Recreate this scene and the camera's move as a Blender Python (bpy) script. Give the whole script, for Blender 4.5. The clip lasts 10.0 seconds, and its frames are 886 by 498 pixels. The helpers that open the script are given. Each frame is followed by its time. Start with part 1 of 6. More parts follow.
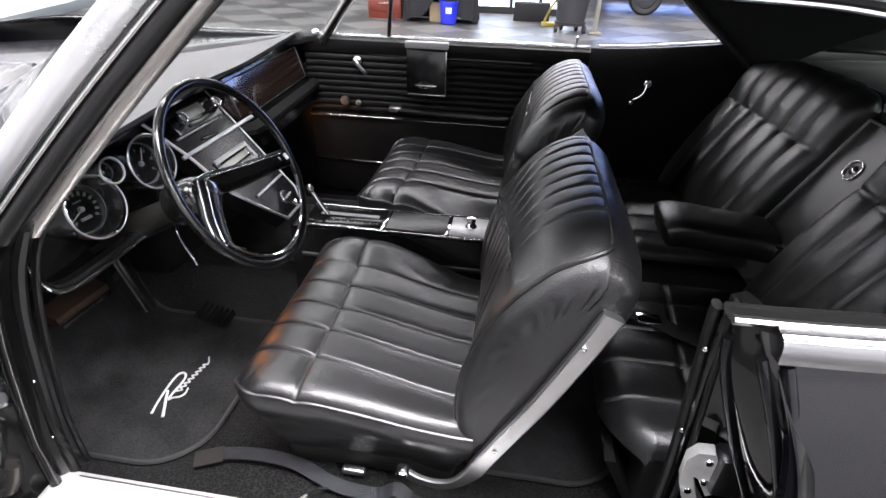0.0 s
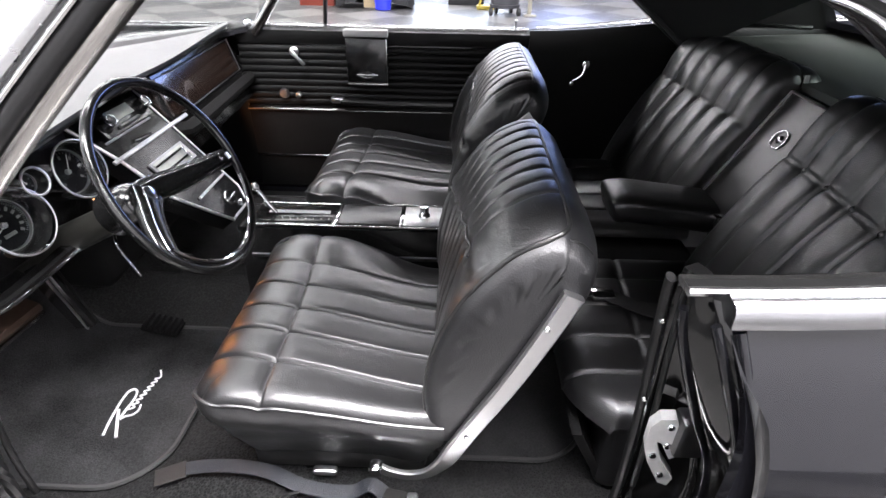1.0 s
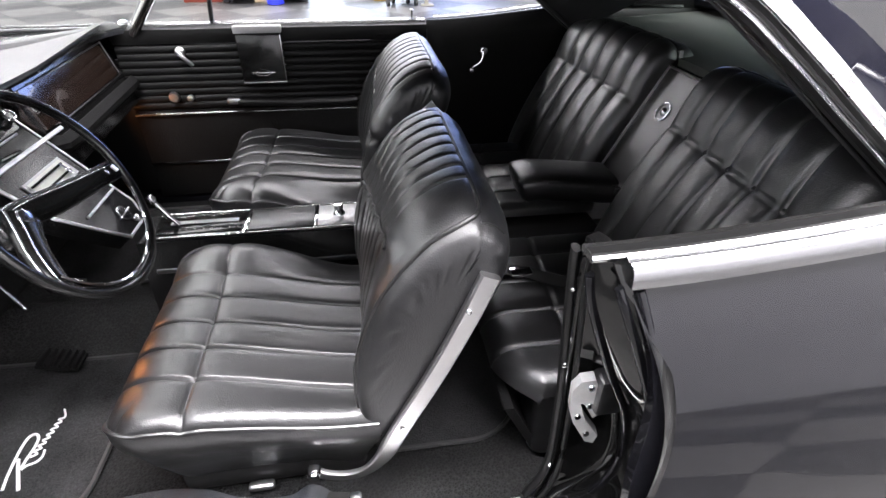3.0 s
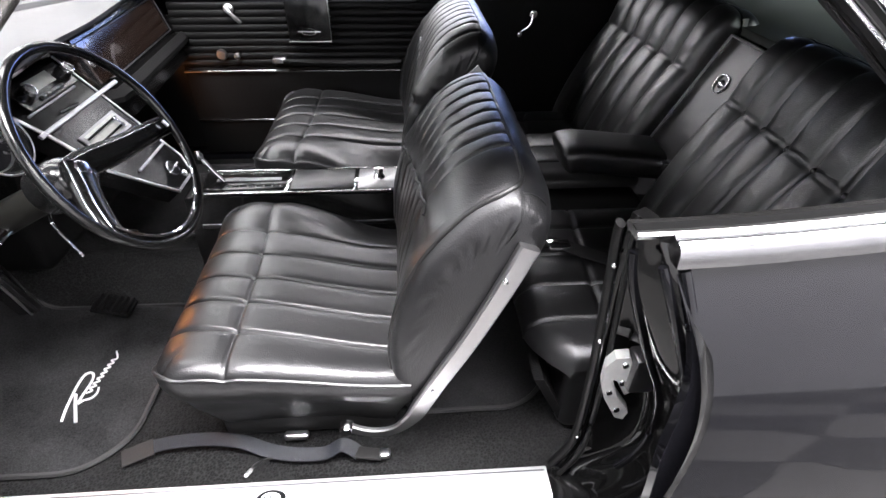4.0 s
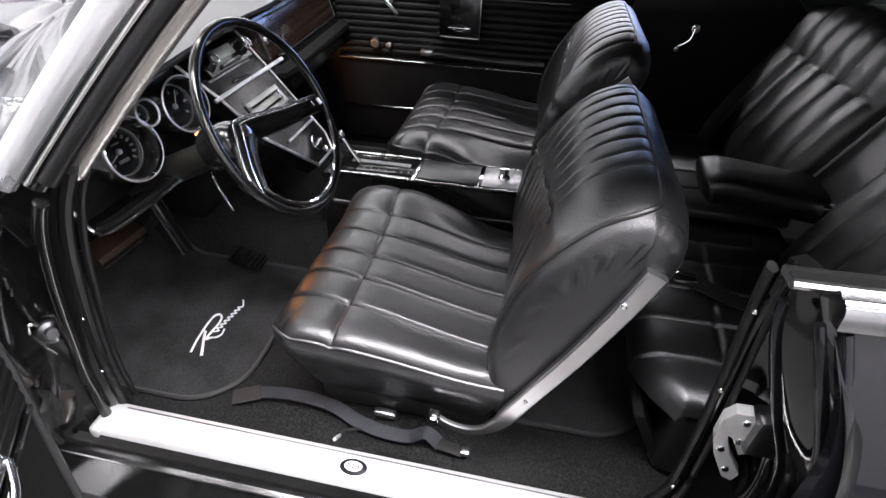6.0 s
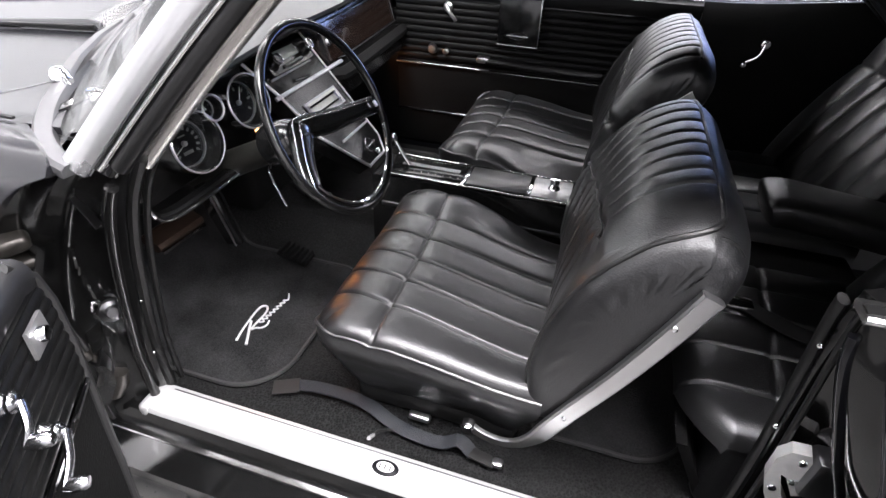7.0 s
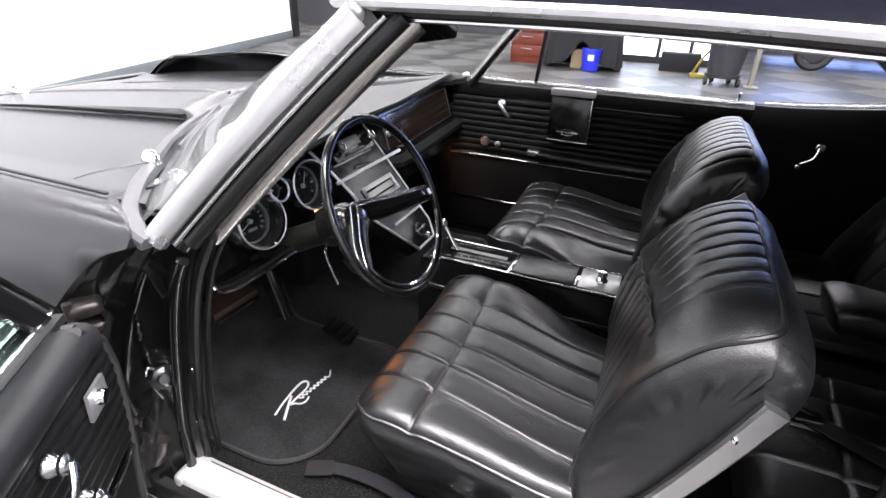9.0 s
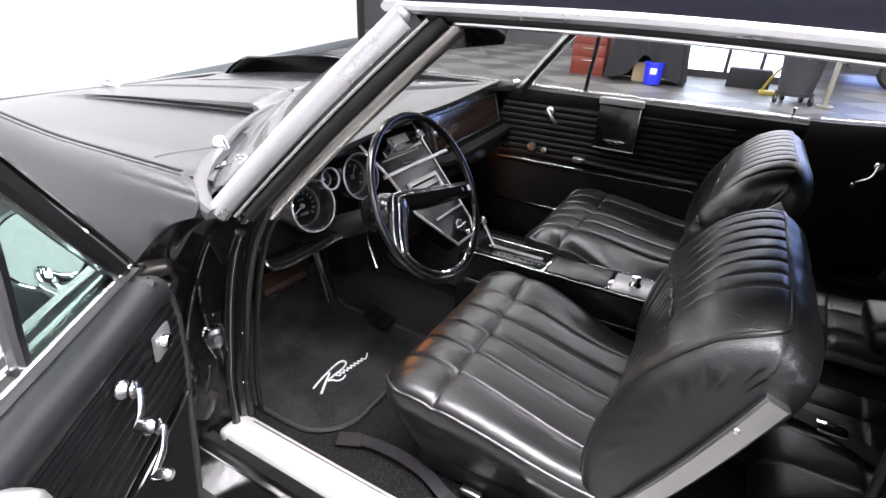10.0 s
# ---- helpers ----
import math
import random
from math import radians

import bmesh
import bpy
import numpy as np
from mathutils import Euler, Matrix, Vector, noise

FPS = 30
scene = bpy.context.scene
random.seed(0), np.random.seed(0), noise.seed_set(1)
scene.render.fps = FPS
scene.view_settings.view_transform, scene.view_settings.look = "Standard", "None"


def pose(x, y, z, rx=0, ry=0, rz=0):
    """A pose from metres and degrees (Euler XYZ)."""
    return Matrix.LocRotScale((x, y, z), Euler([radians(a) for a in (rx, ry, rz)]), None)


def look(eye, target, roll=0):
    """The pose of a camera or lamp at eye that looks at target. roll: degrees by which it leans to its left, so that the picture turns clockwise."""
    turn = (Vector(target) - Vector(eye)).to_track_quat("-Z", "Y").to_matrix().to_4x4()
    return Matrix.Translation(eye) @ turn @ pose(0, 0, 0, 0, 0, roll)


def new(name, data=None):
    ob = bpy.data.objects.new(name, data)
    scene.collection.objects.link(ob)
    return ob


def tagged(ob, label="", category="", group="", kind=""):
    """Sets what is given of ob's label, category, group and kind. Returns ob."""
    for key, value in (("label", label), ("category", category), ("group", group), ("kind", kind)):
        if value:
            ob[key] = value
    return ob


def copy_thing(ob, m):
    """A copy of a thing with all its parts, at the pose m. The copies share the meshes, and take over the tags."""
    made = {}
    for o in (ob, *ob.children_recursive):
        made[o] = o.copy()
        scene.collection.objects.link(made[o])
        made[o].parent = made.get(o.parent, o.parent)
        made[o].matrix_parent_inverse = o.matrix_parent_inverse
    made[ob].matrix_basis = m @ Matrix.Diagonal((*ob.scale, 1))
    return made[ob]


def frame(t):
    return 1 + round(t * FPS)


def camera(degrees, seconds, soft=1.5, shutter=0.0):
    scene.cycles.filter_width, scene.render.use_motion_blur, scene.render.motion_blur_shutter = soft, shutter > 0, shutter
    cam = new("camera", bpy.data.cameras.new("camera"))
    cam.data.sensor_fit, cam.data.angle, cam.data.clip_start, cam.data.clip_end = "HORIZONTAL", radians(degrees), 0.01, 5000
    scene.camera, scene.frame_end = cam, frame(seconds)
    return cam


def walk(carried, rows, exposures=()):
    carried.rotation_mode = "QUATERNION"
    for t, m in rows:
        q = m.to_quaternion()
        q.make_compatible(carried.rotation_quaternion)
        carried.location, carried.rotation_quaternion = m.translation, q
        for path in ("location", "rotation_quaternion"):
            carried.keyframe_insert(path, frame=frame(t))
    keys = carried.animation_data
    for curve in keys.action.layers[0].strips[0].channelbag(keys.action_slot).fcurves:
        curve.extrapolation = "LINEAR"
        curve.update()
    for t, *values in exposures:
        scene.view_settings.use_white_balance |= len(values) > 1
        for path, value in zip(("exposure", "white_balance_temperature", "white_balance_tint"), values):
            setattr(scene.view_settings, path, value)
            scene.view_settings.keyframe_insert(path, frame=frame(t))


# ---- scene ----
cam = camera(82.1, 10.0)
PATH = [
    (0, (0.255, -1.266, 1.236), (0.021, 0.426, 0.196), 1.6),
    (0.5, (0.248, -1.262, 1.236), (0.109, 0.417, 0.158), 1.2),
    (1, (0.242, -1.26, 1.238), (0.202, 0.424, 0.16), 1.0),
    (1.5, (0.247, -1.261, 1.237), (0.31, 0.426, 0.164), 0.8),
    (2, (0.249, -1.263, 1.24), (0.407, 0.418, 0.167), 0.6),
    (2.5, (0.254, -1.263, 1.24), (0.487, 0.409, 0.168), 0.4),
    (2.7, (0.255, -1.264, 1.239), (0.517, 0.403, 0.166), 0.4),
    (3.8, (0.249, -1.264, 1.235), (0.413, 0.326, 0.033), 0.7),
    (4, (0.247, -1.262, 1.236), (0.364, 0.331, 0.032), 0.7),
    (4.5, (0.243, -1.26, 1.234), (0.246, 0.337, 0.03), 1.0),
    (5, (0.237, -1.259, 1.232), (0.137, 0.334, 0.027), 1.2),
    (5.5, (0.231, -1.26, 1.233), (0.033, 0.323, 0.026), 1.4),
    (7, (0.217, -1.259, 1.23), (-0.236, 0.283, 0.04), 1.9),
    (7.5, (0.214, -1.261, 1.234), (-0.308, 0.307, 0.107), 1.9),
    (8, (0.211, -1.263, 1.238), (-0.371, 0.34, 0.194), 1.9),
    (8.5, (0.211, -1.265, 1.241), (-0.418, 0.358, 0.256), 1.9),
    (9, (0.21, -1.267, 1.244), (-0.464, 0.373, 0.319), 1.9),
    (9.5, (0.222, -1.274, 1.245), (-0.529, 0.347, 0.346), 2.1),
    (10, (0.274, -1.321, 1.241), (-0.581, 0.245, 0.339), 2.6),
]
EXPOSURES = [(t, e, 6250, 16) for t, e in ((0, 0.37), (0.5, 0.92), (2.5, 0.90), (3.8, 0.90), (4.5, 0.71), (5, 0.38), (5.5, 0.26), (7, 0.34), (8.5, 0.30), (10, 0.25))]
walk(cam, [(t, look(eye, target, roll)) for t, eye, target, roll in PATH], EXPOSURES)

# ---- world, lamps ----
# x runs to the rear of the car, y to its far (passenger) side, z up; the car's middle line is y = 0
world = bpy.data.worlds.new("world")
scene.world = world
world.use_nodes = True
world.node_tree.nodes["Background"].inputs[0].default_value = (0.9, 0.95, 1.0, 1)
world.node_tree.nodes["Background"].inputs[1].default_value = 0.02
scene.view_settings.exposure = 0.0
COURTESY = (2.2, 1.2)      # watts of the lamps under the dashboard, driver and passenger side
# ceiling lamps: middle x, y, size x, y, watts
# Unseen; the y -3.6 pair is added as fill for the near wall
LAMPS = [(6.0, -3.6, 10.0, 0.4, 250), (-7.0, -3.6, 7.0, 0.4, 220), (3.4, -1.5, 9.6, 1.1, 1020), (-7.0, -1.5, 9.0, 0.35, 260)]
LAMPS += [(-3.5, y, 18.0, 0.35, w) for y, w in ((1.1, 460), (3.7, 380), (6.3, 290), (8.9, 340), (11.5, 560))]


# ---- materials ----
def mat(name, color, rough=0.5, metal=0.0, bump=0.0, scale=60.0, var=0.15, coat=0.0, spec=0.5, stretch=(1, 1, 1),
        kind="noise", rvar=0.1, glow=None, big=3.0, random_tint=0.0, creases=0.0, flecks=0.0):
    """A surface with grain and wear at two scales."""
    m = bpy.data.materials.new(name)
    m.use_nodes = True
    nt = m.node_tree
    n, l = nt.nodes, nt.links
    b = n["Principled BSDF"]
    tc = n.new("ShaderNodeTexCoord")
    mp = n.new("ShaderNodeMapping")
    mp.inputs["Scale"].default_value = stretch
    l.new(tc.outputs["Object"], mp.inputs["Vector"])
    fine = n.new("ShaderNodeTexVoronoi" if kind == "voronoi" else "ShaderNodeTexNoise")
    fine.inputs["Scale"].default_value = scale
    l.new(mp.outputs["Vector"], fine.inputs["Vector"])
    fo = fine.outputs["Distance"] if kind == "voronoi" else fine.outputs[0]
    wide = n.new("ShaderNodeTexNoise")
    wide.inputs["Scale"].default_value, wide.inputs["Detail"].default_value = big, 5
    l.new(mp.outputs["Vector"], wide.inputs["Vector"])
    add = n.new("ShaderNodeMath")
    add.operation = "ADD"
    l.new(fo, add.inputs[0])
    l.new(wide.outputs[0], add.inputs[1])
    rng = n.new("ShaderNodeMapRange")
    rng.inputs["From Min"].default_value, rng.inputs["From Max"].default_value = 0.4, 1.5
    rng.inputs["To Min"].default_value, rng.inputs["To Max"].default_value = 1 - var, 1 + var
    l.new(add.outputs[0], rng.inputs["Value"])
    mul = n.new("ShaderNodeVectorMath")
    mul.operation = "SCALE"
    mul.inputs[0].default_value = color
    l.new(rng.outputs[0], mul.inputs["Scale"])
    out = mul.outputs["Vector"]
    if random_tint:
        info = n.new("ShaderNodeObjectInfo")
        r2 = n.new("ShaderNodeMapRange")
        r2.inputs["To Min"].default_value, r2.inputs["To Max"].default_value = 1 - random_tint, 1 + random_tint
        l.new(info.outputs["Random"], r2.inputs["Value"])
        m2 = n.new("ShaderNodeVectorMath")
        m2.operation = "SCALE"
        l.new(out, m2.inputs[0])
        l.new(r2.outputs[0], m2.inputs["Scale"])
        out = m2.outputs["Vector"]
    if flecks:
        # small pale chips strewn through the surface
        chip, cut, mixc = n.new("ShaderNodeTexNoise"), n.new("ShaderNodeMapRange"), n.new("ShaderNodeMix")
        chip.inputs["Scale"].default_value, chip.inputs["Detail"].default_value = 55, 1
        cut.inputs["From Min"].default_value, cut.inputs["From Max"].default_value = 0.68, 0.72
        mixc.data_type = "RGBA"
        l.new(mp.outputs["Vector"], chip.inputs["Vector"])
        l.new(chip.outputs[0], cut.inputs["Value"])
        l.new(cut.outputs[0], mixc.inputs[0])
        l.new(out, mixc.inputs[6])
        mixc.inputs[7].default_value = (flecks, flecks, flecks, 1)
        out = mixc.outputs[2]
    l.new(out, b.inputs["Base Color"])
    r = n.new("ShaderNodeMapRange")
    r.inputs["To Min"].default_value, r.inputs["To Max"].default_value = max(rough - rvar, 0.02), min(rough + rvar, 1)
    l.new(wide.outputs[0], r.inputs["Value"])
    l.new(r.outputs[0], b.inputs["Roughness"])
    b.inputs["Metallic"].default_value = metal
    b.inputs["Specular IOR Level"].default_value = spec
    b.inputs["Coat Weight"].default_value = coat
    b.inputs["Coat Roughness"].default_value = 0.04
    if bump:
        bp = n.new("ShaderNodeBump")
        bp.inputs["Strength"].default_value = bump
        bp.inputs["Distance"].default_value = 0.002
        l.new(fo, bp.inputs["Height"])
        if creases:
            soft, cr = n.new("ShaderNodeTexNoise"), n.new("ShaderNodeBump")
            soft.inputs["Scale"].default_value, soft.inputs["Detail"].default_value, soft.inputs["Distortion"].default_value = 38, 3, 1.2
            cr.inputs["Strength"].default_value, cr.inputs["Distance"].default_value = creases, 0.004
            l.new(mp.outputs["Vector"], soft.inputs["Vector"])
            l.new(soft.outputs[0], cr.inputs["Height"])
            l.new(cr.outputs[0], bp.inputs["Normal"])
        l.new(bp.outputs[0], b.inputs["Normal"])
    if glow:
        b.inputs["Emission Color"].default_value = (*glow[:3], 1)
        b.inputs["Emission Strength"].default_value = glow[3]
    return m


def glass_mat(name, tint, veil=0.0):
    """Thin clear sheet: what is behind shows through, with a weak mirror image over it."""
    m = bpy.data.materials.new(name)
    m.use_nodes = True
    n, l = m.node_tree.nodes, m.node_tree.links
    n.remove(n["Principled BSDF"])
    tr, gl, mx, lw = (n.new("ShaderNode" + k) for k in ("BsdfTransparent", "BsdfGlossy", "MixShader", "LayerWeight"))
    steep, fr = n.new("ShaderNodeMath"), n.new("ShaderNodeMath")
    steep.operation, fr.operation = "POWER", "MULTIPLY_ADD"
    l.new(lw.outputs["Facing"], steep.inputs[0])
    steep.inputs[1].default_value = 5.0
    l.new(steep.outputs[0], fr.inputs[0])
    fr.inputs[1].default_value, fr.inputs[2].default_value = 0.92, 0.05
    tr.inputs["Color"].default_value = (*tint, 1)
    gl.inputs["Roughness"].default_value = 0.02
    l.new(fr.outputs[0], mx.inputs[0])
    l.new(tr.outputs[0], mx.inputs[1])
    l.new(gl.outputs[0], mx.inputs[2])
    out = mx.outputs[0]
    # Pale diffuse layer that imitates a haze of reflected light on the glass
    if veil:
        df, m2 = n.new("ShaderNodeBsdfDiffuse"), n.new("ShaderNodeMixShader")
        df.inputs["Color"].default_value = (0.8, 0.82, 0.82, 1)
        m2.inputs[0].default_value = veil
        l.new(out, m2.inputs[1])
        l.new(df.outputs[0], m2.inputs[2])
        out = m2.outputs[0]
    l.new(out, n["Material Output"].inputs["Surface"])
    return m


LEATHER = mat("black_leather", (0.009, 0.009, 0.0094), 0.345, spec=0.9, bump=0.18, scale=420, kind="voronoi", var=0.2, rvar=0.08, big=9, creases=0.14)
LEATHER_BACK = mat("black_seat_side_vinyl", (0.008, 0.008, 0.0085), 0.37, spec=0.6, bump=0.14, scale=350, kind="voronoi", var=0.2, rvar=0.06, big=9, creases=0.08)
LEATHER_SIDE = mat("black_vinyl", (0.012, 0.012, 0.0125), 0.36, spec=0.7, bump=0.10, scale=350, kind="voronoi", var=0.2, rvar=0.06, big=9, creases=0.16)
PIPING = mat("black_piping", (0.008, 0.008, 0.008), 0.34, bump=0.1, scale=300)
CARPET = mat("black_carpet", (0.010, 0.010, 0.010), 0.95, bump=1.0, scale=190, kind="voronoi", var=1.2, spec=0.1)
PILE = mat("black_mat_pile", (0.020, 0.020, 0.0205), 1.0, bump=1.0, scale=300, var=1.3, spec=0.1, big=11)
CHROME = mat("chrome", (0.82, 0.82, 0.83), 0.07, metal=1, var=0.03, rvar=0.02, big=6)
STEEL = mat("brushed_steel", (0.52, 0.52, 0.515), 0.24, metal=1, var=0.04, scale=90, rvar=0.05, big=4)
PAINT = mat("black_paint", (0.004, 0.004, 0.005), 0.05, var=0.2, rvar=0.02, spec=0.29)
JAMB = mat("black_jamb_paint", (0.005, 0.005, 0.005), 0.14, var=0.4, rvar=0.06, spec=0.5, bump=0.15, scale=25)
SEAL = mat("black_door_seal", (0.005, 0.005, 0.005), 0.4, spec=0.25, var=0.3, bump=0.1, scale=120)
LOWER = mat("black_door_carpet", (0.005, 0.005, 0.005), 0.8, spec=0.12, var=0.5, bump=0.6, scale=260)
ROOF = mat("black_roof_paint", (0.004, 0.004, 0.007), 0.10, var=0.2, rvar=0.03, spec=0.2)
LOCKMAT = mat("black_lock_pillar_paint", (0.003, 0.003, 0.003), 0.07, var=0.3, rvar=0.02, spec=0.4)
RUBBER = mat("black_rubber", (0.012, 0.012, 0.012), 0.5, var=0.3, bump=0.1, scale=120)
SILL = mat("sill_aluminium", (0.50, 0.50, 0.495), 0.42, metal=0.5, var=0.05, scale=40)
BRIGHT = mat("polished_bright_trim", (0.74, 0.74, 0.75), 0.24, metal=1, var=0.03, rvar=0.04, big=8)
BONNET = mat("satin_black_paint", (0.011, 0.011, 0.013), 0.24, var=0.1, rvar=0.015, spec=0.9)
WING = mat("satin_black_wing_paint", (0.008, 0.008, 0.010), 0.25, var=0.1, rvar=0.015, spec=0.65)
PLATE = mat("scuffed_end_plate", (0.42, 0.42, 0.42), 0.36, metal=0.8, var=0.25, scale=70, bump=0.1)
BELT = mat("belt_bright_metal", (0.38, 0.38, 0.39), 0.24, metal=1, var=0.06, rvar=0.04)
ARM = mat("brushed_arm_steel", (0.52, 0.52, 0.52), 0.30, metal=1, var=0.05, scale=90, rvar=0.05)
PILLAR = mat("satin_pillar_trim", (0.42, 0.42, 0.425), 0.28, metal=0.8, var=0.06, rvar=0.05, big=9)
BELT_RAIL = mat("belt_moulding_metal", (0.27, 0.27, 0.275), 0.20, metal=1, var=0.08, rvar=0.05, big=7)
DULL = mat("dulled_bright_trim", (0.115, 0.115, 0.118), 0.45, metal=0.7, var=0.06, rvar=0.05, big=9)
HEATER = mat("grey_control_plate", (0.20, 0.205, 0.19), 0.4, metal=0.3, var=0.2, scale=60, bump=0.05)
BAR = mat("dull_bar_metal", (0.30, 0.30, 0.31), 0.34, metal=0.9, var=0.2, scale=50, rvar=0.1)
SATIN = mat("satin_chrome", (0.72, 0.72, 0.73), 0.30, metal=1, var=0.05, rvar=0.05)
SILVER = mat("silver_plastic", (0.30, 0.30, 0.30), 0.35, var=0.06)
ZINC = mat("worn_zinc", (0.62, 0.62, 0.61), 0.40, metal=0.55, var=0.12, bump=0.1, scale=120)
BINDING = mat("mat_binding", (0.022, 0.022, 0.022), 0.6, bump=0.3, scale=400)
STACK = mat("stack_black", (0.005, 0.005, 0.005), 0.12, spec=0.14, var=0.3, bump=0.1, scale=200)
GREASE = mat("greasy_hinge_metal", (0.034, 0.031, 0.028), 0.35, metal=0.6, var=0.4, bump=0.2, scale=60, big=20)
BELT_END = mat("worn_brown_webbing", (0.005, 0.0045, 0.004), 0.6, var=0.3, bump=0.3, scale=300)
# Brown tone imitates warm lamp light falling on the pedal
PEDAL = mat("brown_lit_pedal", (0.035, 0.022, 0.016), 0.35, metal=0.4, var=0.3)
GARNISH = mat("satin_garnish", (0.40, 0.385, 0.365), 0.26, metal=1, var=0.08, rvar=0.06)
DARK_METAL = mat("dark_satin_metal", (0.16, 0.16, 0.165), 0.3, metal=1, var=0.08)
PLASTIC = mat("black_plastic", (0.006, 0.006, 0.006), 0.18, var=0.2, rvar=0.05)
DASHPAD = mat("dash_pad_vinyl", (0.028, 0.028, 0.028), 0.46, spec=0.48, bump=0.2, scale=300, kind="voronoi", var=0.2)
PAD = mat("door_pad_vinyl", (0.009, 0.009, 0.0095), 0.45, spec=0.3, bump=0.03, scale=300, kind="voronoi", var=0.2)
PANEL = mat("door_panel_vinyl", (0.005, 0.005, 0.005), 0.42, spec=0.13, bump=0.15, scale=300, kind="voronoi", var=0.25)
WOOD = mat("dark_wood_veneer", (0.011, 0.006, 0.0042), 0.22, var=0.6, scale=30, stretch=(6, 1, 14), coat=0.5)
GREY_PAINT = mat("column_paint", (0.016, 0.016, 0.014), 0.3, var=0.3)
LACQUER = mat("glossy_black_vinyl", (0.006, 0.006, 0.0065), 0.30, spec=0.5, bump=0.0, var=0.2, rvar=0.06, big=12)
SPOKE = mat("black_spoke_plastic", (0.004, 0.004, 0.004), 0.22, spec=0.12, var=0.2)
DIAL = mat("dial_face", (0.004, 0.004, 0.005), 0.4, spec=0.15, var=0.2)
DIAL_MARK = mat("printed_dial_mark", (0.16, 0.16, 0.155), 0.5)
WHITE_MARK = mat("white_mark", (0.6, 0.6, 0.58), 0.5)
STRAP = mat("grey_belt_webbing", (0.008, 0.0095, 0.0125), 0.33, bump=0.4, scale=500, stretch=(1, 8, 1), var=0.2)
THREAD = mat("silver_thread", (0.62, 0.62, 0.62), 0.5, bump=0.3, scale=600)
TRIM_BLACK = mat("headlining", (0.012, 0.012, 0.013), 0.8, bump=0.2, scale=300)
FELT = mat("grey_shelf_felt", (0.024, 0.027, 0.023), 0.9, bump=0.5, scale=300, var=0.35, big=8)
GLASS = glass_mat("clear_glass", (0.93, 0.96, 0.94))
SCREEN = glass_mat("windscreen_glass", (0.93, 0.96, 0.94), 0.06)
GLASS_DARK = glass_mat("dark_tinted_glass", (0.30, 0.36, 0.33))
GLASS_GREEN = glass_mat("green_tinted_glass", (0.56, 0.65, 0.62))
MIRROR = mat("mirror_glass", (0.9, 0.93, 0.92), 0.03, metal=1, var=0.02, rvar=0.01)
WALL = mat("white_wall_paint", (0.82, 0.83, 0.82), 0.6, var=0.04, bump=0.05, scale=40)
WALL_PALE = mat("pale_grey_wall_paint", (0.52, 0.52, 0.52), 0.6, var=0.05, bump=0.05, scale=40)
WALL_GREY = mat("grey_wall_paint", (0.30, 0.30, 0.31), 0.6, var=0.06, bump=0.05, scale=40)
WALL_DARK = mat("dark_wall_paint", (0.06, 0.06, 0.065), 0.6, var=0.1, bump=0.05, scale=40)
BASE_GREY = mat("grey_baseboard", (0.16, 0.18, 0.19), 0.5)
TILE_LIGHT = mat("light_vinyl_tile", (0.125, 0.1225, 0.1185), 0.4, spec=0.22, var=0.15, scale=90, big=5, random_tint=0.06, flecks=0.08)
TILE_DARK = mat("dark_vinyl_tile", (0.05, 0.0494, 0.0494), 0.4, spec=0.22, var=0.5, scale=120, big=5, random_tint=0.15, flecks=0.35)
CEIL = mat("ceiling_grey", (0.16, 0.16, 0.165), 0.8, var=0.08)
LENS = mat("lamp_lens", (0.9, 0.6, 0.3), 0.3, glow=(1.0, 0.45, 0.15, 6.0))
LAMP = mat("lamp_tube", (0.9, 0.9, 0.9), 0.4, glow=(1.0, 0.98, 0.95, 8.0))


# ---- builders ----
ORIGIN = {}


def thing(name, label, category, at=(0, 0, 0), group="", kind=""):
    """A top-level thing: an empty at its base; parts are given in world coordinates."""
    ob = new(name)
    ob.empty_display_size = 0.05
    ob.location = at
    ORIGIN[ob] = Vector(at)
    return tagged(ob, label, category, group, kind)


def part(name, bm, material, parent=None, label="", sharp=40):
    me = bpy.data.meshes.new(name)
    bmesh.ops.remove_doubles(bm, verts=bm.verts, dist=1e-6)
    bmesh.ops.recalc_face_normals(bm, faces=bm.faces)
    lim = radians(sharp)
    for f in bm.faces:
        f.smooth = True
    for e in bm.edges:
        if len(e.link_faces) == 2 and e.calc_face_angle(0) > lim:
            e.smooth = False
    bm.to_mesh(me)
    bm.free()
    me.materials.append(material)
    ob = new(name, me)
    if parent:
        ob.parent = parent
        if parent in ORIGIN:
            ob.matrix_parent_inverse = Matrix.Translation(-ORIGIN[parent])
    if label:
        ob["label"] = label
    return ob


def structure(name, bm, material, label, category):
    return tagged(part(name, bm, material), label, category, kind="structure")


def box(x0, x1, y0, y1, z0, z1, r=0.0, seg=2, m=None):
    bm = bmesh.new()
    bmesh.ops.create_cube(bm, size=1)
    for v in bm.verts:
        v.co = Vector(((x0 + x1) / 2 + v.co.x * (x1 - x0), (y0 + y1) / 2 + v.co.y * (y1 - y0), (z0 + z1) / 2 + v.co.z * (z1 - z0)))
    if r:
        bmesh.ops.bevel(bm, geom=bm.edges[:], offset=r, segments=seg, profile=0.5, affect="EDGES")
    if m:
        bm.transform(m)
    return bm


